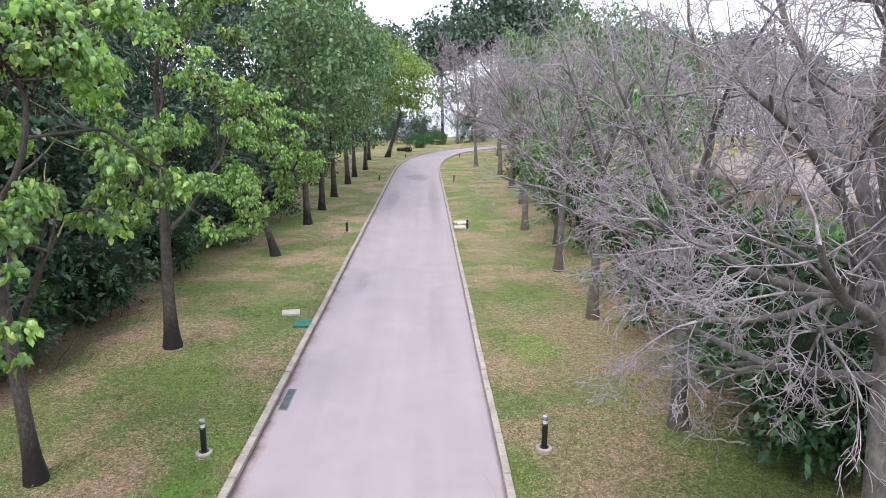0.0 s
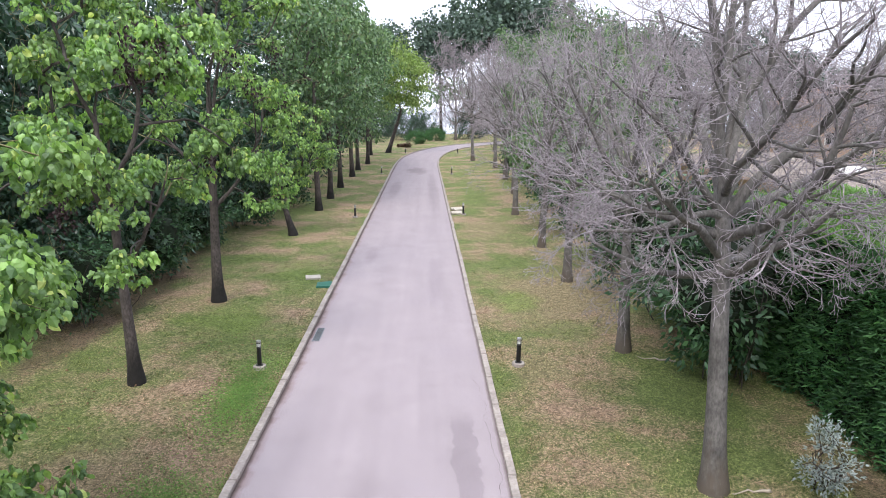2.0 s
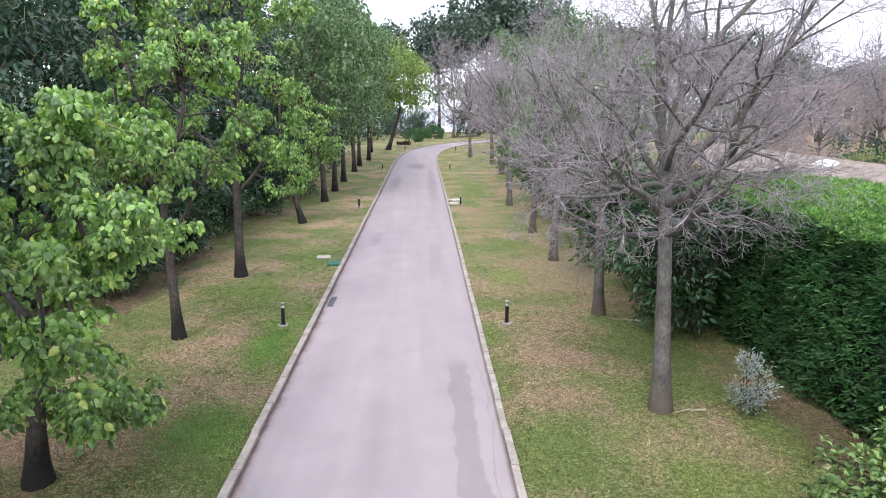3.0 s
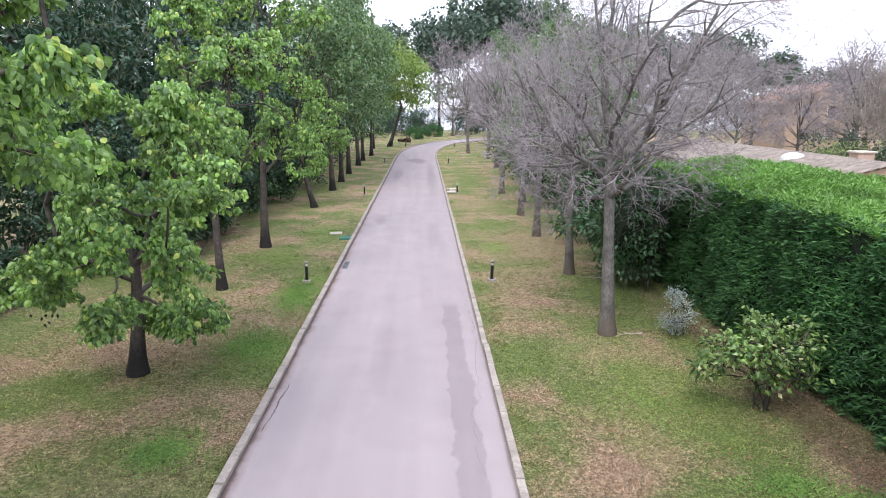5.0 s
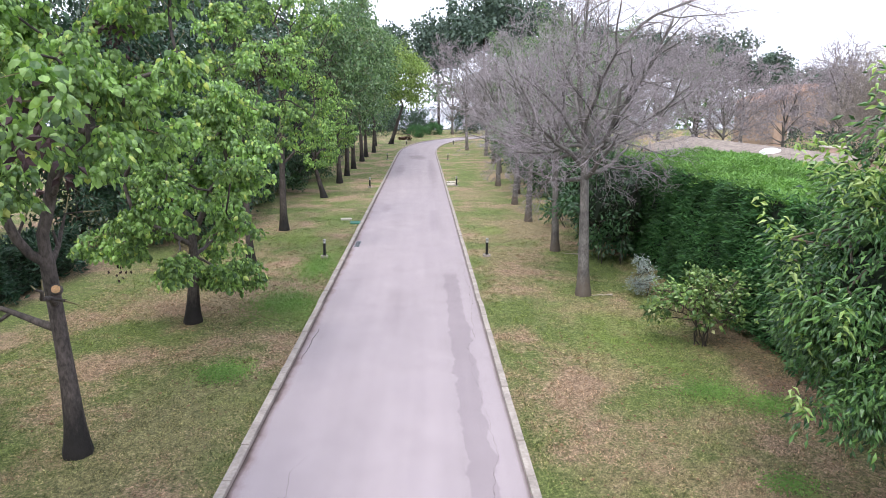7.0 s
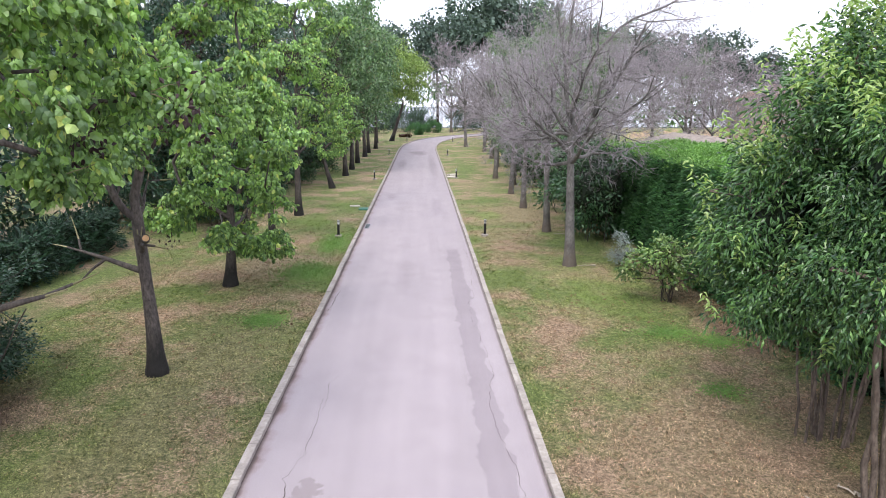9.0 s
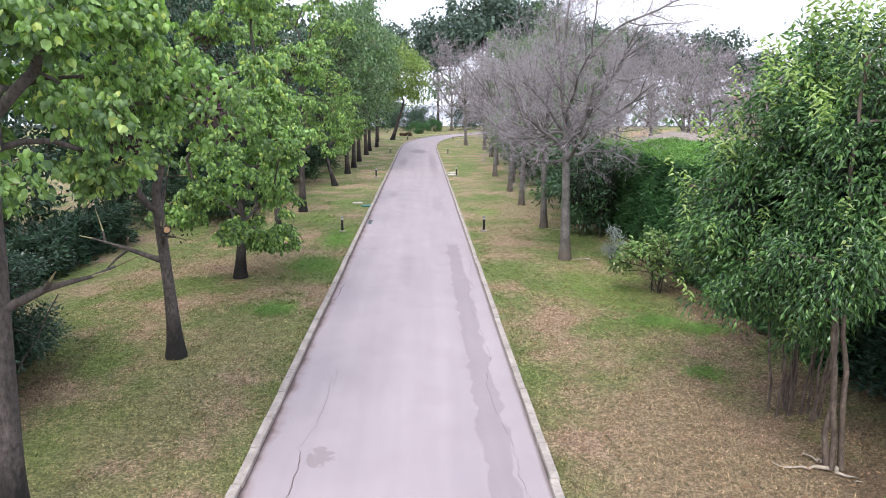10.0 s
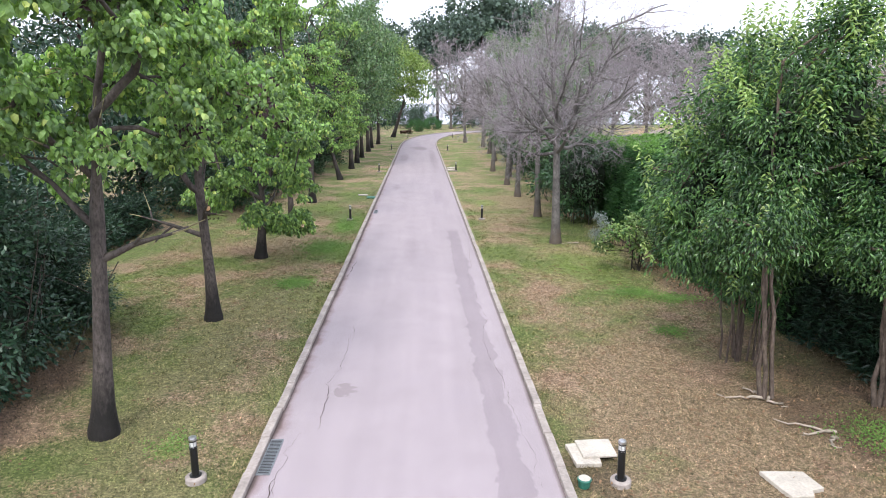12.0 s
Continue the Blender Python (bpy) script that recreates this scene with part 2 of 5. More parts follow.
def lawn_material(name="winter_lawn", blades=False):
    m, n, l, b = mat(name, 0.95)
    p = place(n)
    fine = noise_node(n, l, 85, 6, p, 0.8)
    clump = noise_node(n, l, 9, 5, p, 0.7)
    big = noise_node(n, l, 0.42, 5, p, 0.6)
    green = mix(n, l, ramp(n, l, clump, (0.3, 0.0), (0.7, 1.0)), (0.088, 0.126, 0.03), (0.21, 0.26, 0.074))
    straw = mix(n, l, ramp(n, l, clump, (0.3, 0.0), (0.7, 1.0)), (0.215, 0.14, 0.09), (0.48, 0.34, 0.225))
    tuft = noise_node(n, l, 24, 6, p, 0.8)
    f = ramp(n, l, maths(n, l, "ADD", maths(n, l, "MULTIPLY", tuft, 0.75), big), (0.83, 0.0), (1.13, 1.0))
    # straw-coloured lawn on the nearer stretch
    for x, y, rx, ry, amount in DRY:
        d = blob(n, l, p, x, y, rx, ry, 0.6)
        f = maths(n, l, "MAXIMUM", f, maths(n, l, "MULTIPLY", ramp(n, l, d, (0.5, amount), (1.25, 0.0)), ramp(n, l, tuft, (0.30, 0.35), (0.56, 1.0))))
    c = mix(n, l, f, green, straw)
    for x, y, rx, ry in LUSH:
        d = blob(n, l, p, x, y, rx, ry, 0.7)
        c = mix(n, l, ramp(n, l, d, (0.3, 0.6), (1.3, 0.0)), c, mix(n, l, ramp(n, l, clump, (0.3, 0.0), (0.7, 1.0)), (0.12, 0.172, 0.032), (0.24, 0.325, 0.075)))
    for x, y, rx, ry in BARE:
        d = blob(n, l, p, x, y, rx, ry, 0.5)
        c = mix(n, l, ramp(n, l, d, (0.6, 0.7), (1.15, 0.0)), c, mix(n, l, clump, (0.07, 0.045, 0.03), (0.20, 0.13, 0.085)))
    c = mix(n, l, 1.0, c, ramp(n, l, tuft, (0.36, 0.38), (0.62, 1.5)), "MULTIPLY")
    c = mix(n, l, 1.0, c, ramp(n, l, fine, (0.36, 0.35), (0.62, 1.6)), "MULTIPLY")
    if blades:
        c = mix(n, l, 1.0, c, ramp(n, l, n.new("ShaderNodeNewGeometry").outputs["Random Per Island"], (0.0, 0.45), (0.6, 1.05), (1.0, 1.9)), "MULTIPLY")
    l.new(c, b.inputs["Base Color"])
    if not blades:
        bump(n, l, b, fine, 0.9, 0.04)
    return m


DRY = [(4.6, -7.5, 3.0, 6.5, 0.95), (-3.6, -5.0, 1.6, 8.0, 0.45), (-4.2, 4.6, 1.9, 2.3, 0.85), (3.3, 9.0, 1.0, 2.5, 0.6), (4.5, 14.5, 2.2, 4.0, 0.75), (3.6, 25.0, 1.5, 3.5, 0.6), (-4.5, -14.0, 3.0, 5.0, 0.8)]
LUSH = [(-2.95, 4.6, 0.75, 1.1), (-2.75, 8.6, 0.55, 1.6), (-3.0, 0.4, 0.45, 0.6), (5.0, 2.1, 1.9, 3.2), (6.0, -1.35, 1.0, 0.5), (-3.3, -8.3, 0.3, 0.4), (5.6, -4.2, 0.35, 0.3), (-4.2, 12.5, 1.6, 1.6), (-3.4, 18.0, 1.0, 2.5), (3.2, 14.0, 0.9, 1.3)]
BARE = [(7.2, 1.5, 0.85, 6.0), (7.3, -7.5, 1.7, 3.4), (-6.6, -6.5, 1.0, 4.5), (2.45, -9.1, 0.5, 0.8), (-7.6, 14.0, 0.8, 6.0)]
LAWN = lawn_material()
BLADES = lawn_material("grass_blades", True)


def water_material():
    m, n, l, b = mat("bright_bay_water", 0.12)
    b.inputs["Base Color"].default_value = (0.10, 0.14, 0.17, 1)
    bump(n, l, b, noise_node(n, l, 0.6, 4, place(n)), 0.2, 0.1)
    return m


WATER = water_material()

# ---------------------------------------------------------------- mesh tools


def link(name, me, material, parent=None, label=""):
    ob = new(name, me)
    if material is not None and not me.materials:
        me.materials.append(material)
    if parent is not None:
        ob.parent = parent
    if label:
        ob["label"] = label
    return ob


def part(name, bm, material, parent, label=""):
    me = bpy.data.meshes.new(name)
    bm.to_mesh(me)
    bm.free()
    return link(name, me, material, parent, label)


def raw_mesh(name, verts, faces, smooth=False):
    """A mesh from arrays: faces all of one size."""
    verts, faces = np.asarray(verts, np.float32), np.asarray(faces, np.int32)
    me = bpy.data.meshes.new(name)
    me.vertices.add(len(verts))
    me.vertices.foreach_set("co", verts.ravel())
    k = faces.shape[1]
    me.loops.add(faces.size)
    me.loops.foreach_set("vertex_index", faces.ravel())
    me.polygons.add(len(faces))
    me.polygons.foreach_set("loop_start", np.arange(0, faces.size, k, dtype=np.int32))
    me.polygons.foreach_set("use_smooth", np.full(len(faces), smooth))
    me.update(calc_edges=True)
    me.validate()
    return me


def empty(name, m=None):
    ob = new(name)
    ob.empty_display_size = 0.3
    if m is not None:
        ob.matrix_world = m
    return ob


def unit(v):
    return v / np.maximum(np.linalg.norm(v, axis=-1, keepdims=True), 1e-9)


def box(bm, x0, x1, y0, y1, z0, z1, bevel=0.0):
    r = bmesh.ops.create_cube(bm, size=1.0, matrix=Matrix.Translation(((x0 + x1) / 2, (y0 + y1) / 2, (z0 + z1) / 2)) @ Matrix.Diagonal((x1 - x0, y1 - y0, z1 - z0, 1)))
    if bevel:
        es = {e for v in r["verts"] for e in v.link_edges}
        bmesh.ops.bevel(bm, geom=list(es), offset=bevel, segments=2, affect="EDGES", profile=0.6)


def lathe(bm, profile, sides=20, m=None):
    """A turned solid from (radius, height) pairs."""
    rings = []
    for r, z in profile:
        ring = [bm.verts.new((r * math.cos(2 * math.pi * k / sides), r * math.sin(2 * math.pi * k / sides), z)) for k in range(sides)]
        rings.append(ring)
    for a, b in zip(rings, rings[1:]):
        for k in range(sides):
            bm.faces.new((a[k], a[(k + 1) % sides], b[(k + 1) % sides], b[k])).smooth = True
    for ring in rings:
        for k in range(sides):
            e = bm.edges.get((ring[k], ring[(k + 1) % sides]))
            if e:
                e.smooth = False
    bm.faces.new(rings[-1])
    bm.faces.new(rings[0][::-1])
    if m is not None:
        bmesh.ops.transform(bm, matrix=m, verts=bm.verts)


def leaf_mesh(name, at, way, size, rng, wide=0.55, fold=0.18, droop=0.3, broad=False, light=False):
    """Many folded leaves: each has a base, sides, a midrib point and a tip."""
    n = len(at)
    size = np.broadcast_to(np.asarray(size, float).reshape(-1, 1), (n, 1))
    d = unit(way)
    side = unit(np.cross(d, unit(rng.normal(size=(n, 3)) * 0.95 + (0, 0, 1))))
    up = np.cross(side, d)
    mid = at + d * size * 0.5 + up * size * fold * 0.6
    half = size * wide * 0.5
    tip = at + d * size - up * size * droop
    if broad:
        l1, r1 = (at + d * size * 0.22 + k * side * half * 0.9 - up * size * fold * 0.3 for k in (1, -1))
        l2, r2 = (at + d * size * 0.62 + k * side * half * 0.85 - up * size * (fold * 0.4 + droop * 0.25) for k in (1, -1))
        v = np.stack([at, l1, l2, tip, r2, r1, mid], 1).reshape(-1, 3)
        t = [[0, 6, 1], [1, 6, 2], [2, 6, 3], [3, 6, 4], [4, 6, 5], [5, 6, 0]]
    elif light:
        left, right = (at + d * size * 0.42 + k * side * half - up * size * fold * 0.7 for k in (1, -1))
        v = np.stack([at, left, right, tip], 1).reshape(-1, 3)
        t = [[0, 3, 1], [0, 2, 3]]
    else:
        left, right = (at + d * size * 0.42 + k * side * half - up * size * fold * 0.4 for k in (1, -1))
        v = np.stack([at, left, right, mid, tip], 1).reshape(-1, 3)
        t = [[0, 3, 1], [0, 2, 3], [1, 3, 4], [3, 2, 4]]
    k = len(v) // n
    f = (np.arange(n)[:, None, None] * k + np.array(t)[None]).reshape(-1, 3)
    return raw_mesh(name, v, f)


def limbs_of(rng, trunk, count, start, length, rise, size, r0):
    """Main limbs that leave the trunk above start (a share of its height), curve out and up, and taper. Returns nodes, parents, radii."""
    pts, par, rad = list(trunk), list(range(-1, len(trunk) - 1)), [0.0] * len(trunk)
    turn = rng.uniform(0, 6.3)
    for k in range(count):
        s = start + (1 - start) * (k / max(1, count - 1)) ** 0.8 * 0.98
        at = int(round(s * (len(trunk) - 1)))
        az = turn + k * 2.4 + rng.normal() * 0.25
        el = rise[0] + (rise[1] - rise[0]) * k / max(1, count - 1) + rng.normal() * 0.12
        ln = length * (1 - 0.3 * k / count) * rng.uniform(0.85, 1.15)
        d = np.array([math.cos(az) * math.cos(el), math.sin(az) * math.cos(el), math.sin(el)])
        last, p = at, np.array(trunk[at])
        m = max(4, int(ln / 0.25))
        for q in range(m):
            d = d + rng.normal(size=3) * 0.13 + np.array([0, 0, size * 0.05])
            d = d / np.linalg.norm(d)
            p = p + d * ln / m
            pts.append(p)
            par.append(last)
            rad.append(r0 * (1 - 0.82 * (q + 1) / m) * (1 - 0.25 * k / count))
            last = len(pts) - 1
            if q == m // 3 or q == (2 * m) // 3:
                side = d + unit(rng.normal(size=3)) * 0.9
                side = side / np.linalg.norm(side)
                l2, p2 = last, p
                for w in range(m // 2):
                    side = unit(side + rng.normal(size=3) * 0.14 + np.array([0, 0, size * 0.06]))
                    p2 = p2 + side * ln / m
                    pts.append(p2)
                    par.append(l2)
                    rad.append(r0 * 0.6 * (1 - 0.8 * (w + 1) / (m // 2)) * (1 - 0.5 * q / m))
                    l2 = len(pts) - 1
    return np.array(pts), np.array(par), np.array(rad)


def grow(rng, trunk, targets, reach=0.35, step=0.3, wander=0.05, sag=0.0, first=0.55, frame_par=None, trunk_n=None):
    """Grows a branching frame: every target is joined to the place on the frame from which the way is shortest.
    Returns nodes, parents."""
    pts = np.zeros((len(targets) * 14 + len(trunk), 3))
    par = np.full(len(pts), -1)
    run = np.zeros(len(pts))
    n = len(trunk)
    pts[:n] = trunk
    if frame_par is None:
        par[1:n] = np.arange(n - 1)
    else:
        par[:n] = frame_par
    for k in range(1, n):
        run[k] = run[par[k]] + 0.3 * np.linalg.norm(pts[k] - pts[par[k]])
    start = max(1, int((trunk_n or n) * first))
    for p in targets:
        d = np.linalg.norm(pts[start:n] - p, axis=1)
        up = np.maximum(0, pts[start:n, 2] - p[2] - 0.3 * d)
        k = start + int(np.argmin(d + reach * run[start:n] + 0.5 * up))
        gap = np.linalg.norm(p - pts[k])
        if gap < 0.04:
            continue
        m = int(min(12, max(1, round(gap / step))))
        bow = rng.normal(size=3) * gap * wander + np.array([0, 0, gap * (0.10 - sag)])
        last = k
        for q in range(1, m + 1):
            s = q / m
            if n >= len(pts):
                break
            pts[n] = pts[k] * (1 - s) + p * s + bow * 4 * s * (1 - s) * 0.5 + rng.normal(size=3) * wander * 0.6 * step * (q < m)
            par[n] = last
            run[n] = run[last] + gap / m
            last = n
            n += 1
    return pts[:n], par[:n]


def thickness(pts, par, tip, power=2.4, top=None):
    n = len(pts)
    a = np.zeros(n)
    kids = np.bincount(par[1:], minlength=n)
    a[kids == 0] = tip ** power
    for k in range(n - 1, 0, -1):
        a[par[k]] += a[k]
    r = a ** (1 / power)
    if top:
        r = np.minimum(r * top / r[0], np.maximum(r, tip) * 40)
        r = np.maximum(r, tip)
    return r


def wood_mesh(name, pts, par, r, keep, sides):
    """Tapered tubes along a branching frame, for the segments in keep."""
    n = len(pts)
    kids = {}
    for k in range(1, n):
        p = par[k]
        if p not in kids or r[k] > r[kids[p]]:
            kids[p] = k
    main = np.full(n, -1)
    for p, k in kids.items():
        main[p] = k
    seg = np.arange(1, n)[keep[1:]]
    p = par[seg]
    d = unit(pts[seg] - pts[p])
    out = np.where((main[seg] >= 0)[:, None], unit(pts[np.maximum(main[seg], 0)] - pts[seg]), d)
    end = unit(d + out)
    is_main = main[p] == seg
    grand = par[p]
    din = np.where((grand >= 0)[:, None], unit(pts[p] - pts[np.maximum(grand, 0)]), d)
    start = np.where(is_main[:, None], unit(d + din), d)
    rs = np.where(is_main, r[p], np.minimum(r[seg] * 1.25, r[p]))

    def ring(c, w, rad):
        ref = np.tile(np.array([0.36, 0.83, 0.42]), (len(c), 1))
        a = unit(np.cross(w, ref))
        b = np.cross(w, a)
        th = np.arange(sides) * 2 * np.pi / sides
        return c[:, None] + rad[:, None, None] * (a[:, None] * np.cos(th)[None, :, None] + b[:, None] * np.sin(th)[None, :, None])
    v = np.concatenate([ring(pts[p], start, rs), ring(pts[seg], end, r[seg])], 1).reshape(-1, 3)
    i = np.arange(sides)
    j = (i + 1) % sides
    f = np.stack([i, j, j + sides, i + sides], 1)
    f = (np.arange(len(seg))[:, None, None] * 2 * sides + f[None]).reshape(-1, 4)
    return raw_mesh(name, v, f, True)


def flare(r, pts, base):
    return r * (1 + 0.5 * np.exp(-np.maximum(pts[:, 2], 0) / 0.35) * base)


def envelope(rng, n, centre, radii, hollow=0.35, low=-1.0, lump=0.25):
    """Points in an uneven egg, denser to the outside."""
    u = unit(rng.normal(size=(n * 3, 3)))
    u = u[u[:, 2] > low][:n]
    k = rng.uniform(hollow ** 3, 1, len(u)) ** (1 / 3)
    ph = rng.uniform(0, 6.3, 4)
    w = 1 + lump * (np.sin(3 * np.arctan2(u[:, 1], u[:, 0]) + ph[0]) * 0.5 + np.sin(5 * u[:, 2] + ph[1] + 2 * u[:, 0]) * 0.5 + 0.4 * np.sin(9 * u[:, 0] + ph[2]))
    return np.asarray(centre) + u * k[:, None] * w[:, None] * np.asarray(radii)


def trunk_path(rng, height, lean=(0, 0), bend=0.05, steps=16):
    s = np.linspace(0, 1, steps + 6) ** 1.35
    a, b = rng.uniform(0, 6.3, 2)
    return np.stack([lean[0] * s + bend * np.sin(3 * s + a) - bend * np.sin(a), lean[1] * s + bend * np.sin(2.6 * s + b) - bend * np.sin(b), height * s - 0.12 * (s == 0)], 1)


def leafy_tree(name, seed, trunk_h, base_r, centre, radii, puffs, each, leaves, leaf, bark, green, label, category="tree", group="", low=-0.9, lean=(0, 0), puff=0.46, spread=0.125, twist=0.06, hang=0.6, pods=0, hollow=0.45, lump=0.3, wide=0.7, broad=False, first=0.55, limbs=0, limb_len=1.6, rise=(0.3, 1.1), limb_r=0.06, bare_twigs=True, shingled=False):
    """A tree whose leaves hang in tufts round the ends of its branches; puffs of tufts leave gaps between them."""
    rng = np.random.default_rng(seed)
    root = tagged(empty(name), label, category, group)
    tr = trunk_path(rng, trunk_h, lean, twist)
    pc = envelope(rng, puffs, centre, radii, hollow, low, lump)
    size = rng.uniform(0.7, 1.25, len(pc))
    tg = np.repeat(pc, each, 0) + envelope(rng, len(pc) * each, (0, 0, 0), (puff, puff, puff * 0.75), 0.5, -1.0, 0.2)[:len(pc) * each] * np.repeat(size, each)[:, None]
    tg = tg[tg[:, 2] > 0.1]
    tg = tg[np.argsort(np.linalg.norm(tg - tr[-1], axis=1) + rng.normal(size=len(tg)) * 0.3)]
    fp, fpar, frad = limbs_of(rng, tr, limbs, first, limb_len, rise, 1.0, limb_r)
    pts, par = grow(rng, fp, np.concatenate([pc[np.argsort(np.linalg.norm(pc - tr[-1], axis=1))], tg]), 0.25, 0.3, 0.10, 0.0, first, fpar, len(tr))
    r = thickness(pts, par, 0.006, 2.1)
    r = np.maximum(r * min(1.0, base_r * 0.8 / r[0]), 0.005)
    r[:len(fp)] = np.maximum(r[:len(fp)], frad)
    r[:len(tr)] = np.maximum(r[:len(tr)], base_r * np.linspace(1, 0.5, len(tr)))
    r = flare(r, pts, 1.0)
    keep = np.ones(len(pts), bool)
    thick = r > 0.013
    link("trunk", wood_mesh("trunk", pts, par, r, keep & thick, 9), bark, root)
    if bare_twigs:
        tagged(link("twig_mass", wood_mesh("twig_mass", pts, par, r, keep & ~thick, 3), STALK, root, "pale thin leaf stalks and twigs"), kind="stuff")
    c = np.repeat(tg, leaves, 0)
    if shingled:
        k = np.tile(np.arange(leaves), len(tg)) / leaves
        th = k * leaves * 2.4 + np.repeat(rng.uniform(0, 6.3, len(tg)), leaves)
        out = np.stack([np.cos(th), np.sin(th), np.zeros(len(th))], 1)
        at = c + out * (spread * (0.25 + 1.3 * k))[:, None] + np.array([0, 0, 1.0]) * (spread * (0.7 - 1.7 * k))[:, None] + rng.normal(size=c.shape) * spread * 0.25
        way = out * (0.75 - 0.35 * k)[:, None] + rng.normal(size=c.shape) * 0.28 + np.array([0, 0, -hang])
    else:
        off = rng.normal(size=c.shape) * spread * (1, 1, 0.9)
        at = c + off
        way = unit(off) * 0.8 + rng.normal(size=c.shape) * 0.45 + np.array([0, 0, -hang])
    link("crown", leaf_mesh("crown", at, way, leaf * rng.uniform(0.55, 1.2, len(at)), rng, wide, broad=broad, light=not shingled), green, root)
    if pods:
        pp = pc[rng.choice(len(pc), pods)] + (0.25, -0.35, -0.3)
        pp = np.repeat(pp, 45, 0) + rng.normal(size=(pods * 45, 3)) * (0.12, 0.12, 0.17)
        tagged(link("seed_mass", leaf_mesh("seed_mass", pp, rng.normal(size=pp.shape) + (0, 0, -1.0), 0.10, rng, 0.5, 0.3), POD, root, "dark brown dry seed pods"), kind="stuff")
    return root


def fork(g, pts, par, rad, at, d, length, r0, order, plan):
    """One branch with all that grows on it. plan: for each order the step, crookedness, upward pull, number of shoots, their share of its length."""
    step, crook, pull, shoots, share = plan[min(order, len(plan) - 1)]
    m = max(3, int(length / step))
    x, y, z = pts[at]
    dx, dy, dz = d
    last, nodes, sway = at, [], g.uniform(0, 6.3)
    for q in range(m):
        dx, dy, dz = dx + g.gauss(0, crook), dy + g.gauss(0, crook), dz + g.gauss(0, crook) + pull + crook * 0.7 * math.sin(sway + q * 0.9)
        k = 1 / math.sqrt(dx * dx + dy * dy + dz * dz)
        dx, dy, dz = dx * k, dy * k, dz * k
        x, y, z = x + dx * length / m, y + dy * length / m, z + dz * length / m
        pts.append((x, y, z))
        par.append(last)
        rad.append(r0 * (1 - 0.72 * (q + 1) / m))
        last = len(pts) - 1
        nodes.append((last, (dx, dy, dz)))
    if order >= len(plan) - 1:
        return
    for j in range(shoots):
        u = 0.22 + 0.78 * (j + g.random()) / shoots
        at2, (ax, ay, az) = nodes[min(m - 1, int(u * m))]
        vx, vy, vz = g.gauss(0, 1), g.gauss(0, 1), g.gauss(0, 0.8)
        dot = vx * ax + vy * ay + vz * az
        vx, vy, vz = vx - dot * ax, vy - dot * ay, vz - dot * az
        k = 1 / max(1e-6, math.sqrt(vx * vx + vy * vy + vz * vz))
        w = g.uniform(0.5, 1.0)
        d2 = (ax * (1.1 - 0.4 * w) + vx * k * w, ay * (1.1 - 0.4 * w) + vy * k * w, az * (1.1 - 0.4 * w) + vz * k * w)
        fork(g, pts, par, rad, at2, d2, length * share * g.uniform(0.6, 1.25) * (1.2 - 0.5 * u), rad[at2] * g.uniform(0.42, 0.66), order + 1, plan)


def bare_tree(name, seed, trunk_h, base_r, limbs, plan, label, group="", lean=(0, 0), bark=None, twist=0.05, twig_bark=None, tip=0.003, limb_r=0.07, thin=0.012, side=0.0):
    """A leafless tree. limbs: rows of start height, length, rise and number; they leave the trunk evenly round it."""
    rng, g = np.random.default_rng(seed), random.Random(seed)
    root = tagged(empty(name), label, "tree", group)
    tr = trunk_path(rng, trunk_h, lean, twist)
    pts, par, rad = [tuple(p) for p in tr], list(range(-1, len(tr) - 1)), list(base_r * np.linspace(1, 0.55, len(tr)))
    turn = g.uniform(0, 6.3)
    for z, length, rise, count in limbs:
        at = int(np.argmin(np.abs(tr[:, 2] - z)))
        for k in range(count):
            turn += 2 * math.pi / count + g.gauss(0, 0.3)
            e = rise + g.gauss(0, 0.12)
            start = max(3, min(len(tr) - 1, at + (k % 2)))
            fork(g, pts, par, rad, start, (math.cos(turn) * math.cos(e), math.sin(turn) * math.cos(e), math.sin(e)), length * g.uniform(0.85, 1.15) * (1 + side * math.cos(turn)), limb_r * g.uniform(0.7, 1.1), 0, plan)
        turn += 0.9
    pts, par, r = np.array(pts), np.array(par), np.maximum(np.array(rad), tip)
    r = flare(r, pts, 0.8)
    thick = r > thin
    link("trunk", wood_mesh("trunk", pts, par, r, thick, 10), bark or BARK_PALE, root)
    tagged(link("twig_mass", wood_mesh("twig_mass", pts, par, r, ~thick, 3), twig_bark or BARK_TWIG, root, "bare grey twigs"), kind="stuff")
    return root


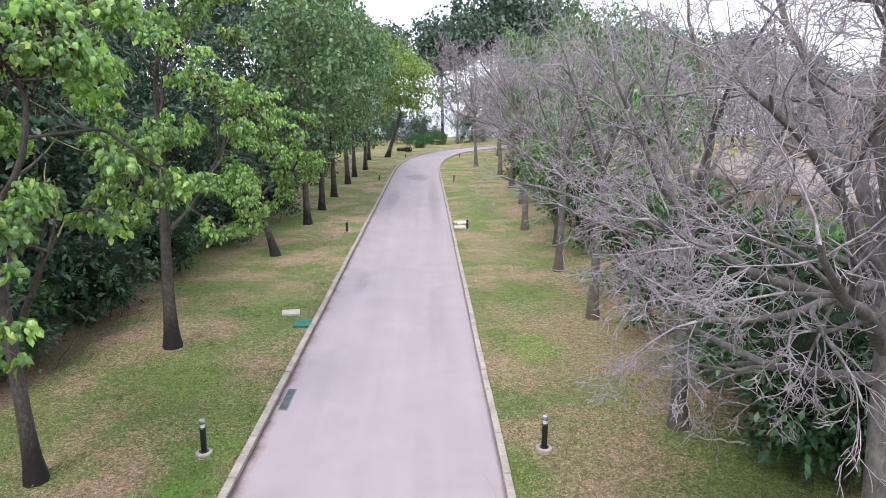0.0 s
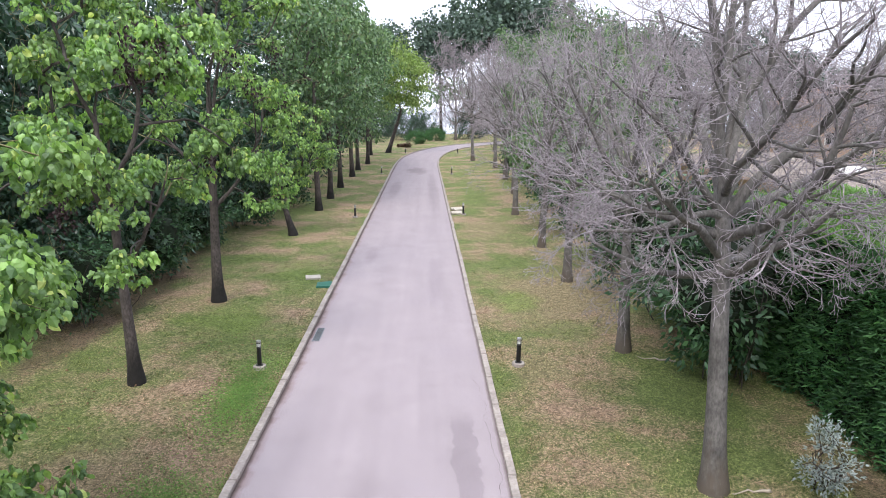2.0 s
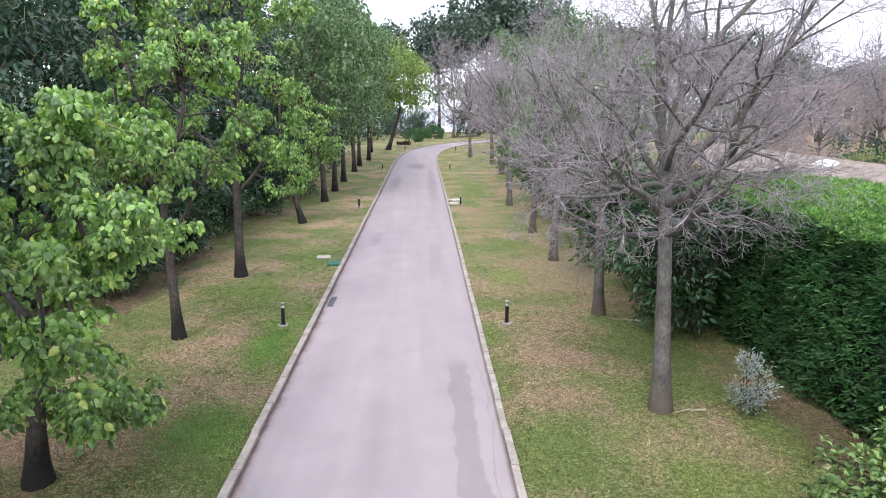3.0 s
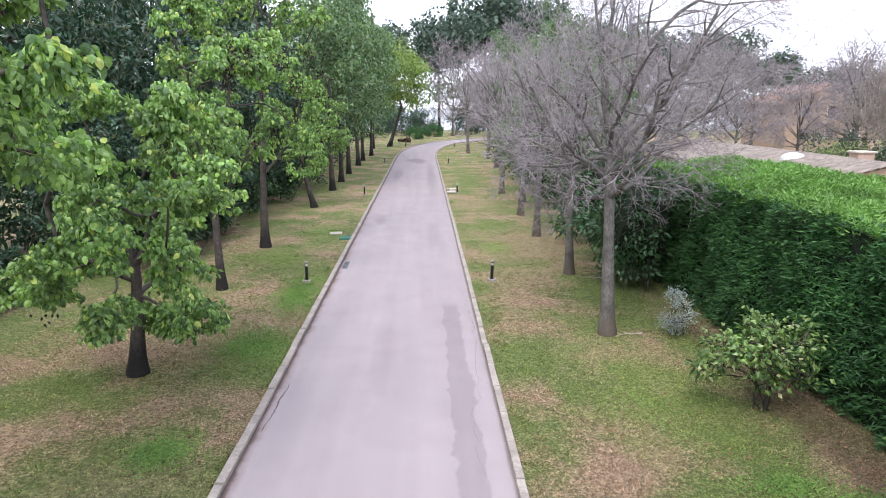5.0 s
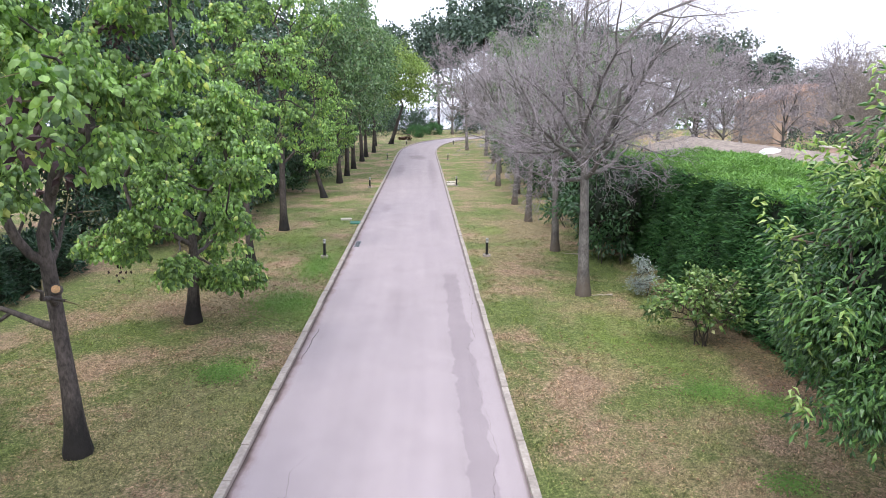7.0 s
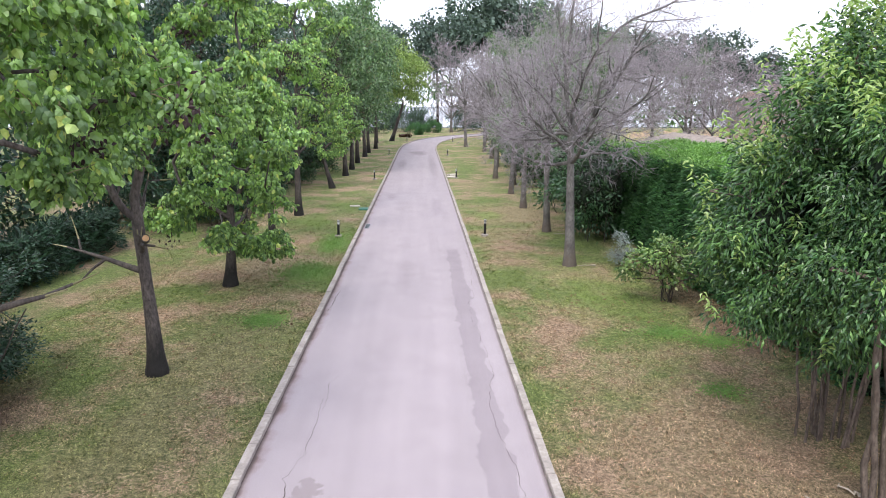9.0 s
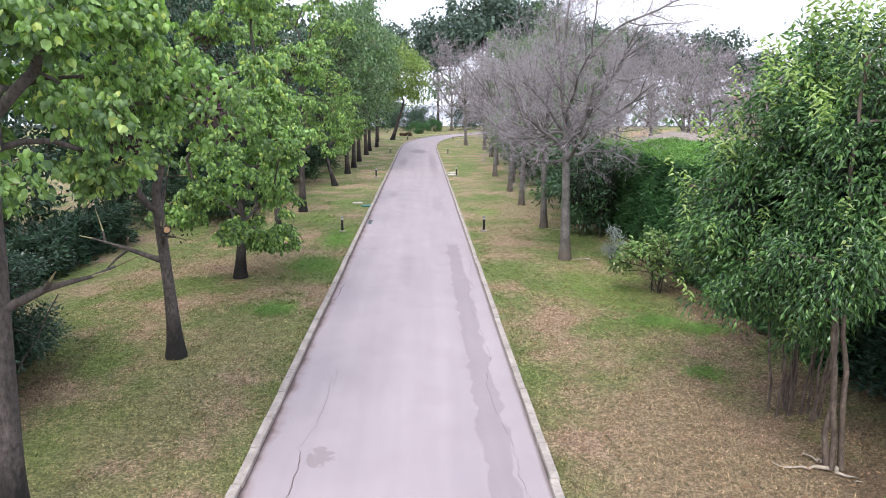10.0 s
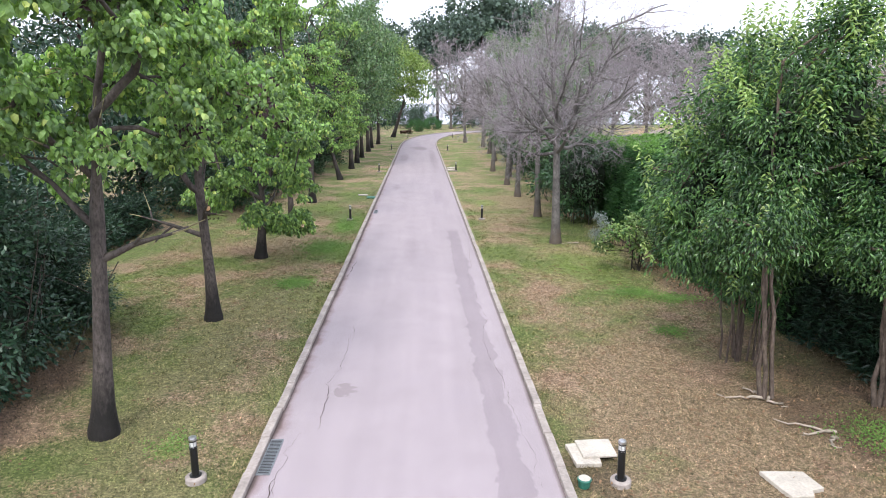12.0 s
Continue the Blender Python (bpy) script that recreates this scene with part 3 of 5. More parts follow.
def shrub(name, seed, clumps, leaves, leaf, green, label, category="shrub", group="", stems=9, height=2.0, spread_r=0.5, wide=0.4, tuft=0.22, bark=None, tip=None, hang=0.1, tip_share=0.2, stem_r=0.014, sweep=1.0, lean=(0, 0), core=0.0):
    """A bush of many stems; clumps: rows of centre x, y, z, radius x, y, z, count."""
    rng = np.random.default_rng(seed)
    root = tagged(empty(name), label, category, group)
    tg, facing = [], []
    for x, y, z, a, b, c, k in clumps:
        pc = envelope(rng, max(2, int(k) // 6), (x, y, z), (a, b, c), 0.6, -0.95, 0.3)
        facing.append(np.repeat(unit(pc - np.array([x, y, z])), 6, 0))
        tg.append(np.repeat(pc, 6, 0) + rng.normal(size=(len(pc) * 6, 3)) * tuft * 0.85)
    tg, facing = np.concatenate(tg), np.concatenate(facing)
    facing, tg = facing[tg[:, 2] > 0.06], tg[tg[:, 2] > 0.06]
    foot = np.stack([rng.normal(size=stems) * spread_r, rng.normal(size=stems) * spread_r, np.zeros(stems)], 1)
    pts, par = [], []
    for k in range(stems):
        mine = tg[rng.choice(len(tg), max(3, min(14, len(tg) // stems)))]
        top = np.array([foot[k, 0] * 1.7 + lean[0], foot[k, 1] * 1.7 + lean[1], height * 0.55]) + rng.normal(size=3) * 0.1
        tr = foot[k] + (top - foot[k]) * np.linspace(0, 1, 6)[:, None] + rng.normal(size=(6, 3)) * 0.02
        p, q = grow(rng, tr, mine, 0.3, 0.3, 0.06)
        q = np.where(q >= 0, q + sum(len(v) for v in pts), -1)
        pts.append(p)
        par.append(q)
    pts, par = np.concatenate(pts), np.concatenate(par)
    r = np.maximum(stem_r * (1 - 0.75 * pts[:, 2] / (height * 1.6)), 0.004)
    keep = par >= 0
    tagged(link("stem_mass", wood_mesh("stem_mass", pts, par, r, keep, 5), bark or BARK_DARK, root), kind="stuff")
    mid = np.average(tg, axis=0)
    # Solid dark lumps stand in for the bush's shaded inside.
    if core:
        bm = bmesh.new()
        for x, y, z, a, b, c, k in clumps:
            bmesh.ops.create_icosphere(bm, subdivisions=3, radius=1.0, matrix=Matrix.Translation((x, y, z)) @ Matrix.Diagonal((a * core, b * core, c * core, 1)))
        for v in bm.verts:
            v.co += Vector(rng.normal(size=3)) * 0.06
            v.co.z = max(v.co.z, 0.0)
        part("shaded_core", bm, SHADE_CORE, root)
    c = np.repeat(tg, leaves, 0)
    off = rng.normal(size=c.shape) * tuft * 0.75
    outw = unit(c - mid)
    way = unit(off) * 0.8 + outw * 0.35 * sweep + rng.normal(size=c.shape) * 0.45 + np.array([0, 0, -hang])
    link("foliage", leaf_mesh("foliage", c + off, way, leaf * rng.uniform(0.6, 1.2, len(c)), rng, wide, light=core > 0 and tip is None), green, root)
    if tip is not None:
        top = tg[((facing[:, 2] > 0.05) & (tg[:, 2] > mid[2] - 0.6) & (rng.random(len(tg)) < tip_share)) | (rng.random(len(tg)) < 0.08)]
        t = np.repeat(top, 14, 0)
        k = np.tile(np.arange(14), len(top))
        way0 = unit(np.repeat(unit(top - mid) * 0.4 + rng.normal(size=top.shape) * 0.15 + (0, 0, 0.9), 14, 0))
        at = t + np.repeat(unit(top - mid), 14, 0) * 0.14 + way0 * (0.05 + k[:, None] * 0.035)
        th = k * 2.4
        sidew = np.stack([np.cos(th), np.sin(th), np.full(len(t), -0.25)], 1)
        link("young_growth", leaf_mesh("young_growth", at, sidew + rng.normal(size=at.shape) * 0.15, leaf * rng.uniform(0.8, 1.25, len(at)), rng, wide, 0.15, 0.45), tip, root, "pale yellow-green young shoots")["kind"] = "stuff"
    return root


def placed(ob, x, y, z=0.0, turn=0.0, size=1.0):
    ob.matrix_world = pose(x, y, z, 0, 0, turn) @ Matrix.Diagonal((size, size, size, 1))
    return ob


def again(ob, x, y, turn, size=1.0, tall=1.0, label=""):
    ob2 = copy_thing(ob, pose(x, y, 0, 0, 0, turn))
    ob2.scale = (size, size, size * tall)
    if label:
        ob2["label"] = label
    return ob2


# ---------------------------------------------------------------- ground, road and kerbs


def smooth_line(knots, step=1.0):
    k = np.array(knots, float)
    out = []
    for i in range(len(k) - 1):
        p0, p1, p2, p3 = k[max(i - 1, 0)], k[i], k[i + 1], k[min(i + 2, len(k) - 1)]
        n = max(2, int(np.linalg.norm(p2 - p1) / step))
        for t in np.arange(n) / n:
            out.append(0.5 * ((2 * p1) + (p2 - p0) * t + (2 * p0 - 5 * p1 + 4 * p2 - p3) * t * t + (3 * p1 - p0 - 3 * p2 + p3) * t ** 3))
    out.append(k[-1])
    return np.array(out)


CENTRE = smooth_line([(0.0, -26), (0.0, -10), (-0.05, 10), (-0.15, 40), (-0.2, 52), (-0.15, 60), (0.25, 67), (1.3, 74.5), (3.3, 82), (6.8, 89), (12.0, 95), (19.0, 100), (32.0, 105)], 1.0)


def offset_line(line, d):
    t = np.gradient(line, axis=0)
    t /= np.linalg.norm(t, axis=1, keepdims=True)
    return line + np.stack([t[:, 1], -t[:, 0]], 1) * d


def ground():
    xs = np.concatenate([[-1500, -400, -120, -60], np.arange(-40, -10, 3.0), np.arange(-10, 10.01, 0.5), np.arange(12, 60, 3.0), [80, 160, 400, 1500]])
    ys = np.concatenate([[-1500, -300, -80], np.arange(-40, -14, 3.0), np.arange(-14, 40, 0.5), np.arange(40, 130, 4.0), [160, 300, 700, 2500]])
    X, Y = np.meshgrid(xs, ys)
    Z = -0.03 + 0.02 * np.sin(X * 1.3 + 0.6 * np.sin(Y * 0.7)) * np.cos(Y * 0.9 + 0.5 * X)
    Z = np.where(np.abs(X) < 2.3, -0.05, Z)
    Z = Z - 2.0 * np.clip((X - 10.5) / 5.0, 0, 1) ** 2 * (3 - 2 * np.clip((X - 10.5) / 5.0, 0, 1)) * (Y < 110)
    v = np.stack([X, Y, Z], -1).reshape(-1, 3)
    w, h = len(xs), len(ys)
    i = (np.arange(h - 1)[:, None] * w + np.arange(w - 1)[None]).ravel()
    f = np.stack([i, i + 1, i + w + 1, i + w], 1)
    tagged(link("ground", raw_mesh("ground", v, f, True), LAWN), "patchy green and straw-brown winter lawn", "lawn", kind="structure")


ground()


def road_bed():
    """The driveway's slab; its map runs across and along the road."""
    cols = np.array([-1.97, -1.0, 0.0, 1.0, 1.95])
    lines = [offset_line(CENTRE, d) for d in cols]
    run = np.concatenate([[0.0], np.cumsum(np.linalg.norm(np.diff(CENTRE, axis=0), axis=1))]) + CENTRE[0, 1]
    n = len(CENTRE)
    top = [np.c_[q, np.zeros(n)] for q in lines]
    v = np.concatenate([np.c_[lines[0], np.full(n, -0.3)], *top, np.c_[lines[-1], np.full(n, -0.3)]])
    across = np.repeat(np.concatenate([cols[:1], cols, cols[-1:]]), n)
    length = np.tile(run, len(cols) + 2)
    i = np.arange(n - 1)
    f = np.concatenate([np.stack([i + k * n, i + (k + 1) * n, i + (k + 1) * n + 1, i + k * n + 1], 1) for k in range(len(cols) + 1)])
    me = raw_mesh("road", v, f)
    uv = me.uv_layers.new(name="along")
    vi = np.zeros(len(me.loops), np.int32)
    me.loops.foreach_get("vertex_index", vi)
    uv.data.foreach_set("uv", np.stack([across[vi], length[vi]], 1).astype(np.float32).ravel())
    return link("road", me, ROAD)


road = tagged(road_bed(), "pinkish-grey worn asphalt driveway with cracks and patches", "driveway", kind="structure")
bm = bmesh.new()
box(bm, -900, 900, 128, 2400, -0.4, 0.06)
tagged(part("water", bm, WATER, None), "pale bright bay beyond the garden", "water", kind="structure")


def kerb(d0, d1, label):
    root = tagged(empty("kerb"), label, "kerb", "kerbs along the driveway", "structure")
    a, b = offset_line(CENTRE, d0), offset_line(CENTRE, d1)
    rng = np.random.default_rng(5)
    for k in range(len(CENTRE) - 1):
        g = 0.008
        p = [a[k] + (a[k + 1] - a[k]) * g, b[k] + (b[k + 1] - b[k]) * g, b[k + 1] - (b[k + 1] - b[k]) * g, a[k + 1] - (a[k + 1] - a[k]) * g]
        h = 0.065 + rng.normal() * 0.005
        mid = sum(p) / 4
        top = [q + (mid - q) * np.array([0.10, 0.012]) for q in p]
        j = rng.normal(size=2) * 0.006
        v = [(*(q + j), -0.2) for q in p] + [(*(q + j), h - 0.015) for q in p] + [(*(q + j), h) for q in top]
        f = [(0, 1, 5, 4), (1, 2, 6, 5), (2, 3, 7, 6), (3, 0, 4, 7), (4, 5, 9, 8), (5, 6, 10, 9), (6, 7, 11, 10), (7, 4, 8, 11), (8, 9, 10, 11)]
        link("kerb_stone", raw_mesh("kerb_stone", v, f), KERB, root)


kerb(-2.10, -1.97, "low pale weathered concrete kerb stones")
kerb(1.95, 2.07, "low pale weathered concrete kerb stones")

# ---------------------------------------------------------------- row of leafy trees
G_ROW = "leafy trees in a row along the driveway"
G_BARE = "bare trees in a row along the driveway"
LEAFY = "leafy green tree with grey-brown trunk dark at the foot"
t_a = leafy_tree("tree", 11, 3.7, 0.155, (0.15, 0.2, 5.2), (1.75, 1.9, 2.3), 54, 11, 30, 0.112, BARK_LEFT, LEAF_ROW, LEAFY, group=G_ROW, pods=6, broad=True, first=0.78, low=-0.65, lean=(0.31, 0.1), limbs=5, rise=(0.6, 1.2), twist=0.03, shingled=True, puff=0.42, spread=0.10, hang=0.85, hollow=0.55, lump=0.38, wide=0.78)
placed(t_a, -4.45, -7.9)
t_b = leafy_tree("tree", 12, 3.2, 0.145, (0.1, 0.1, 5.4), (1.9, 2.0, 2.4), 54, 11, 30, 0.112, BARK_LEFT, LEAF_ROW, LEAFY, group=G_ROW, pods=5, low=-0.75, broad=True, first=0.65, limbs=5, rise=(0.15, 1.1), shingled=True, puff=0.42, spread=0.10, hang=0.85, hollow=0.55, lump=0.38, wide=0.78)
placed(t_b, -4.45, -2.8)
bm = bmesh.new()
lathe(bm, [(0.075, 0.0), (0.068, 0.17), (0.064, 0.175)], 14, pose(0.06, -0.08, 2.46, 72, 0, 25))
stub = part("cut_stub", bm, BARK_LEFT, t_b)
bm = bmesh.new()
lathe(bm, [(0.055, 0.176), (0.052, 0.182)], 14, pose(0.06, -0.08, 2.46, 72, 0, 25))
part("cut_face", bm, CUT_WOOD, stub, "fresh orange cut wood")
t_c = leafy_tree("tree", 13, 2.4, 0.155, (0.1, -0.4, 3.3), (2.15, 2.3, 2.55), 60, 11, 27, 0.122, BARK_LEFT, LEAF_ROW, LEAFY, group=G_ROW, pods=1, broad=True, first=0.7, limbs=4, low=-0.97, shingled=True, puff=0.42, spread=0.10, hang=0.85, hollow=0.55, lump=0.38, wide=0.78)
placed(t_c, -4.8, 3.0)
t_d = leafy_tree("tree", 14, 4.2, 0.125, (0.25, 0, 5.2), (1.7, 1.8, 2.9), 36, 10, 22, 0.135, BARK_LEFT, LEAF_ROW, LEAFY, group=G_ROW, pods=10, broad=True, low=-0.75, first=0.6, limbs=5, limb_len=2.6, rise=(0.7, 1.4), lean=(-0.2, 0), shingled=True, puff=0.42, spread=0.10, hang=0.85, hollow=0.55, lump=0.38, wide=0.78)
placed(t_d, -5.0, 8.9)
t_e = leafy_tree("tree", 15, 5.0, 0.16, (0.3, 0, 6.2), (2.2, 2.3, 3.9), 48, 10, 19, 0.14, BARK_LEFT, LEAF_ROW, LEAFY, group=G_ROW, pods=8, first=0.62, limbs=5, limb_len=3.0, rise=(0.6, 1.4), shingled=True, puff=0.42, spread=0.10, hang=0.85, hollow=0.55, lump=0.38, wide=0.78)
placed(t_e, -5.1, 14.4)
t_e2 = leafy_tree("tree", 18, 2.2, 0.15, (0.2, 0, 3.6), (1.8, 1.8, 2.2), 30, 8, 18, 0.15, BARK_LEFT, LEAF_ROW, LEAFY, group=G_ROW, first=0.6, lean=(-0.5, 0.3), limbs=3, shingled=True, puff=0.42, spread=0.10, hang=0.85, hollow=0.55, lump=0.38, wide=0.78)
placed(t_e2, -4.95, 24.0)
t_f = leafy_tree("tree", 16, 6.5, 0.17, (0, 0, 7.0), (2.1, 2.4, 4.6), 70, 6, 14, 0.23, BARK_LEFT, LEAF_FAR, LEAFY, group=G_ROW, first=0.45, puff=0.6, spread=0.2, low=-0.85)
placed(t_f, -4.95, 30.7)
for x, y, a, s, k in ((-5.0, 35.2, 160, 1.0, 1.1), (-5.1, 40.6, 230, 1.05, 1.1), (-5.1, 47.7, 300, 1.1, 1.05), (-5.2, 53.0, 20, 1.1, 1.0), (-4.9, 59.0, 120, 1.1, 1.0), (-5.6, 70.6, 200, 1.1, 1.0)):
    again(t_f, x, y, a, s, k)
t_y = leafy_tree("tree", 17, 5.0, 0.28, (1.8, 0, 8.6), (2.9, 3.2, 4.6), 80, 6, 22, 0.26, BARK_LEFT, LEAF_YELLOW, "yellow-green leafy tree with a leaning dark trunk", lean=(1.5, 0), puff=0.9, spread=0.3, limbs=3)
placed(t_y, -3.85, 74.8)

# ---------------------------------------------------------------- bare trees
NEAR_PLAN = [(0.22, 0.11, 0.02, 9, 0.5), (0.16, 0.14, 0.01, 6, 0.52), (0.11, 0.17, 0.005, 5, 0.55), (0.085, 0.2, 0.0, 3, 0.6), (0.07, 0.2, 0.0, 0, 0.5)]
b_a = bare_tree("bare_tree", 21, 4.4, 0.165, [(3.15, 2.6, 0.15, 4), (3.45, 2.9, 0.42, 5), (3.9, 3.5, 0.8, 5), (4.4, 4.2, 1.2, 4)], NEAR_PLAN, "bare leafless tree with a smooth pale grey trunk", G_BARE, lean=(-0.1, 0.4), twist=0.02, tip=0.0032, limb_r=0.08, side=0.22)
placed(b_a, 4.8, 5.0)
ROW_PLAN = [(0.3, 0.10, 0.03, 6, 0.5), (0.22, 0.14, 0.02, 5, 0.52), (0.16, 0.18, 0.015, 4, 0.55), (0.14, 0.22, 0.0, 0, 0.5)]
b_b = bare_tree("bare_tree", 22, 3.9, 0.14, [(2.9, 2.3, 0.1, 4), (3.4, 2.6, 0.5, 5), (3.9, 3.2, 1.05, 5)], ROW_PLAN, "bare leafless tree with a brown-grey trunk", G_BARE, tip=0.0045)
placed(b_b, 5.1, 10.3)
for x, y, a, s in ((5.1, 16.2, 80, 1.0), (5.2, 21.3, 170, 1.0), (5.2, 29.0, 250, 1.1), (6.2, 37.0, 40, 1.15), (6.6, 45.0, 140, 1.2), (6.8, 54.0, 280, 1.3), (5.4, 62.5, 330, 1.35)):
    again(b_b, x, y, a, s)

olive = leafy_tree("tree", 23, 2.6, 0.12, (0, 0, 3.6), (1.5, 1.6, 1.7), 30, 7, 18, 0.15, BARK_PALE, LEAF_FAR, "small olive-green leafy tree among bare trees", puff=0.42, spread=0.12, limbs=4)
placed(olive, 5.9, 25.2)
for x, y, a, s, k in ((6.6, 18.6, 70, 0.8, 0.9), (7.4, 33.5, 140, 1.15, 1.2), (8.2, 41.0, 210, 1.4, 1.3), (9.5, 24.0, 300, 1.2, 1.2), (9.5, 49.0, 20, 1.3, 1.1), (10.5, 36.0, 200, 1.5, 1.3)):
    again(olive, x, y, a, s, k)

# ---------------------------------------------------------------- hedges and shrubs


def hedge(name, seed, x0, x1, y0, y1, h, sprays, leaf, side_green, top_green, label, face=-1):
    rng = np.random.default_rng(seed)
    root = tagged(empty(name), label, "hedge")
    # Dark solid box stands in for the shade between the hedge's leaves.
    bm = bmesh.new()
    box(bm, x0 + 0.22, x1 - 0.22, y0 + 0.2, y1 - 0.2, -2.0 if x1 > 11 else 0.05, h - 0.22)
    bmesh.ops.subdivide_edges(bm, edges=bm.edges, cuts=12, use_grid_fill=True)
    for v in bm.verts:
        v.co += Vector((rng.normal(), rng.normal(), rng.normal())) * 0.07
    part("shaded_core", bm, SHADE_CORE, root)
    n = sprays

    def lumps(a, b):
        return 0.10 * np.sin(a * 1.9 + 1.3 * np.sin(b * 1.7)) + 0.06 * np.sin(a * 4.3 + b * 3.1)
    # feathery sprays: each tuft is a fan of narrow leaflets
    fx = x0 if face < 0 else x1
    y, z = rng.uniform(y0, y1, n // 5), h * rng.uniform(0.0, 1.0, n // 5) ** 0.85
    x = fx - face * rng.exponential(0.09, n // 5) + lumps(y, z) + 0.12 * (z / h - 0.5) * -face
    at = np.stack([x, y, z], 1)
    way = np.stack([np.full(len(y), face * 0.8), rng.normal(size=len(y)) * 0.45, rng.normal(size=len(y)) * 0.35 + 0.35], 1)
    e = n // 30
    ye = np.where(rng.random(e) < 0.5, y0, y1)
    at = np.concatenate([at, np.stack([rng.uniform(x0, x1, e), ye + rng.normal(size=e) * 0.08, h * rng.uniform(0, 1, e)], 1)])
    way = np.concatenate([way, np.stack([rng.normal(size=e) * 0.5, np.where(ye == y0, -0.8, 0.8), rng.normal(size=e) * 0.4 + 0.25], 1)])
    at, way = np.repeat(at, 5, 0), np.repeat(way, 5, 0)
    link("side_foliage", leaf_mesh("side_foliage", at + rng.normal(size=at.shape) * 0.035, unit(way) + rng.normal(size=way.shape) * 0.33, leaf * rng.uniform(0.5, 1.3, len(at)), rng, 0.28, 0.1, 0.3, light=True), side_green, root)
    m = int(n * (x1 - x0) / h) // 9
    xt, yt = rng.uniform(x0 - 0.02, x1, m), rng.uniform(y0, y1, m)
    at = np.stack([xt, yt, h - rng.exponential(0.06, m) + lumps(xt, yt)], 1)
    way = np.stack([rng.normal(size=m) * 0.6, rng.normal(size=m) * 0.6, np.full(m, 0.55)], 1)
    at, way = np.repeat(at, 5, 0), np.repeat(way, 5, 0)
    link("top_foliage", leaf_mesh("top_foliage", at + rng.normal(size=at.shape) * 0.035, unit(way) + rng.normal(size=way.shape) * 0.33, leaf * rng.uniform(0.5, 1.3, len(at)), rng, 0.3, 0.1, 0.3, light=True), top_green, root, "bright green clipped top, light from above put into its colour")
    return root


hedge("hedge", 31, 7.6, 12.6, -4.2, 13.5, 3.15, 84000, 0.112, LEAF_HEDGE, LEAF_HEDGE_LIT, "tall clipped bright green cypress hedge")
# Dark cypress; the young trees' shade is also in its leaf colour.
hedge("hedge", 32, 7.9, 11.0, -12.5, -4.3, 3.3, 30000, 0.14, LEAF_DARK, LEAF_HEDGE, "dark green unclipped cypress hedge behind young trees, shade put into its leaf colour")

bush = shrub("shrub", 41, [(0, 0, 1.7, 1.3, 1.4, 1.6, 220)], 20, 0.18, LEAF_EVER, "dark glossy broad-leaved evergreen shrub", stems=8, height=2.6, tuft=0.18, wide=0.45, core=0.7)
placed(bush, 6.6, 9.0)
for x, y, a, s, k in ((7.2, 11.5, 60, 1.05, 1.0), (7.4, 15.0, 130, 1.1, 1.0), (7.5, 19.0, 200, 1.0, 0.95), (7.3, 24.0, 20, 1.1, 1.0), (7.6, 30.0, 280, 1.2, 1.0), (8.0, 37.0, 320, 1.3, 1.0), (8.4, 45.0, 90, 1.4, 1.0), (9.5, 55.0, 190, 1.5, 1.0)):
    again(bush, x, y, a, s, k)

# dense evergreen screen behind the leafy row
screen = leafy_tree("evergreen_tree", 42, 3.0, 0.14, (0, 0, 3.7), (2.3, 2.6, 3.9), 96, 6, 18, 0.23, BARK_DARK, LEAF_DARK, "dense dark evergreen tree with foliage down to the ground", low=-0.99, hollow=0.7, puff=0.65, spread=0.2, wide=0.45, hang=0.2)
placed(screen, -9.2, 15.0)
for x, y, a, s, k in ((-9.4, 19.5, 40, 1.0, 1.05), (-8.9, 24.0, 100, 1.0, 1.1), (-8.6, 29.0, 150, 1.05, 1.1), (-8.7, 34.0, 210, 1.05, 1.2), (-8.8, 40.0, 270, 1.1, 1.2), (-9.0, 47.0, 330, 1.2, 1.2), (-9.2, 56.0, 30, 1.2, 1.25), (-10.2, 66.0, 90, 1.3, 1.3), (-13.0, 14.0, 75, 1.2, 1.2), (-14.0, 21.0, 15, 1.2, 1.4), (-9.8, 11.3, 200, 0.8, 0.95), (-14.0, 29.0, 95, 1.3, 1.5), (-15.0, 9.0, 305, 1.2, 1.1), (-11.8, 17.4, 20, 1.05, 1.5), (-11.4, 22.5, 140, 1.05, 1.6), (-13.0, -3.0, 60, 1.0, 1.0), (-13.6, 3.0, 150, 1.1, 1.05)):
    again(screen, x, y, a, s, k)
for x, y, a, s, k in ((-8.1, 12.6, 30, 0.9, 0.8), (-8.0, 16.8, 110, 0.95, 0.8), (-7.9, 21.0, 190, 0.95, 0.85), (-7.4, 26.5, 260, 0.95, 0.8), (-7.3, 32.0, 320, 1.0, 0.8)):
    again(bush, x, y, a, s, k, "dark evergreen shrub filling under the trees")
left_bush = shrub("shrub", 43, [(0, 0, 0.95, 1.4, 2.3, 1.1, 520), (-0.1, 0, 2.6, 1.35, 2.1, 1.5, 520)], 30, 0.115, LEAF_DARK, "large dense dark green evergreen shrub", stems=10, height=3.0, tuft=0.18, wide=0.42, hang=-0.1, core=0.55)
placed(left_bush, -7.4, -6.2)
again(left_bush, -8.0, -10.2, 185, 1.0, 1.0)
again(left_bush, -7.9, -3.4, 90, 0.72, 0.85)
hedge("hedge", 44, -11.2, -9.9, -4.0, 8.0, 1.3, 8000, 0.16, LEAF_DARK, LEAF_DARK, "low dark green boundary hedge", face=1)

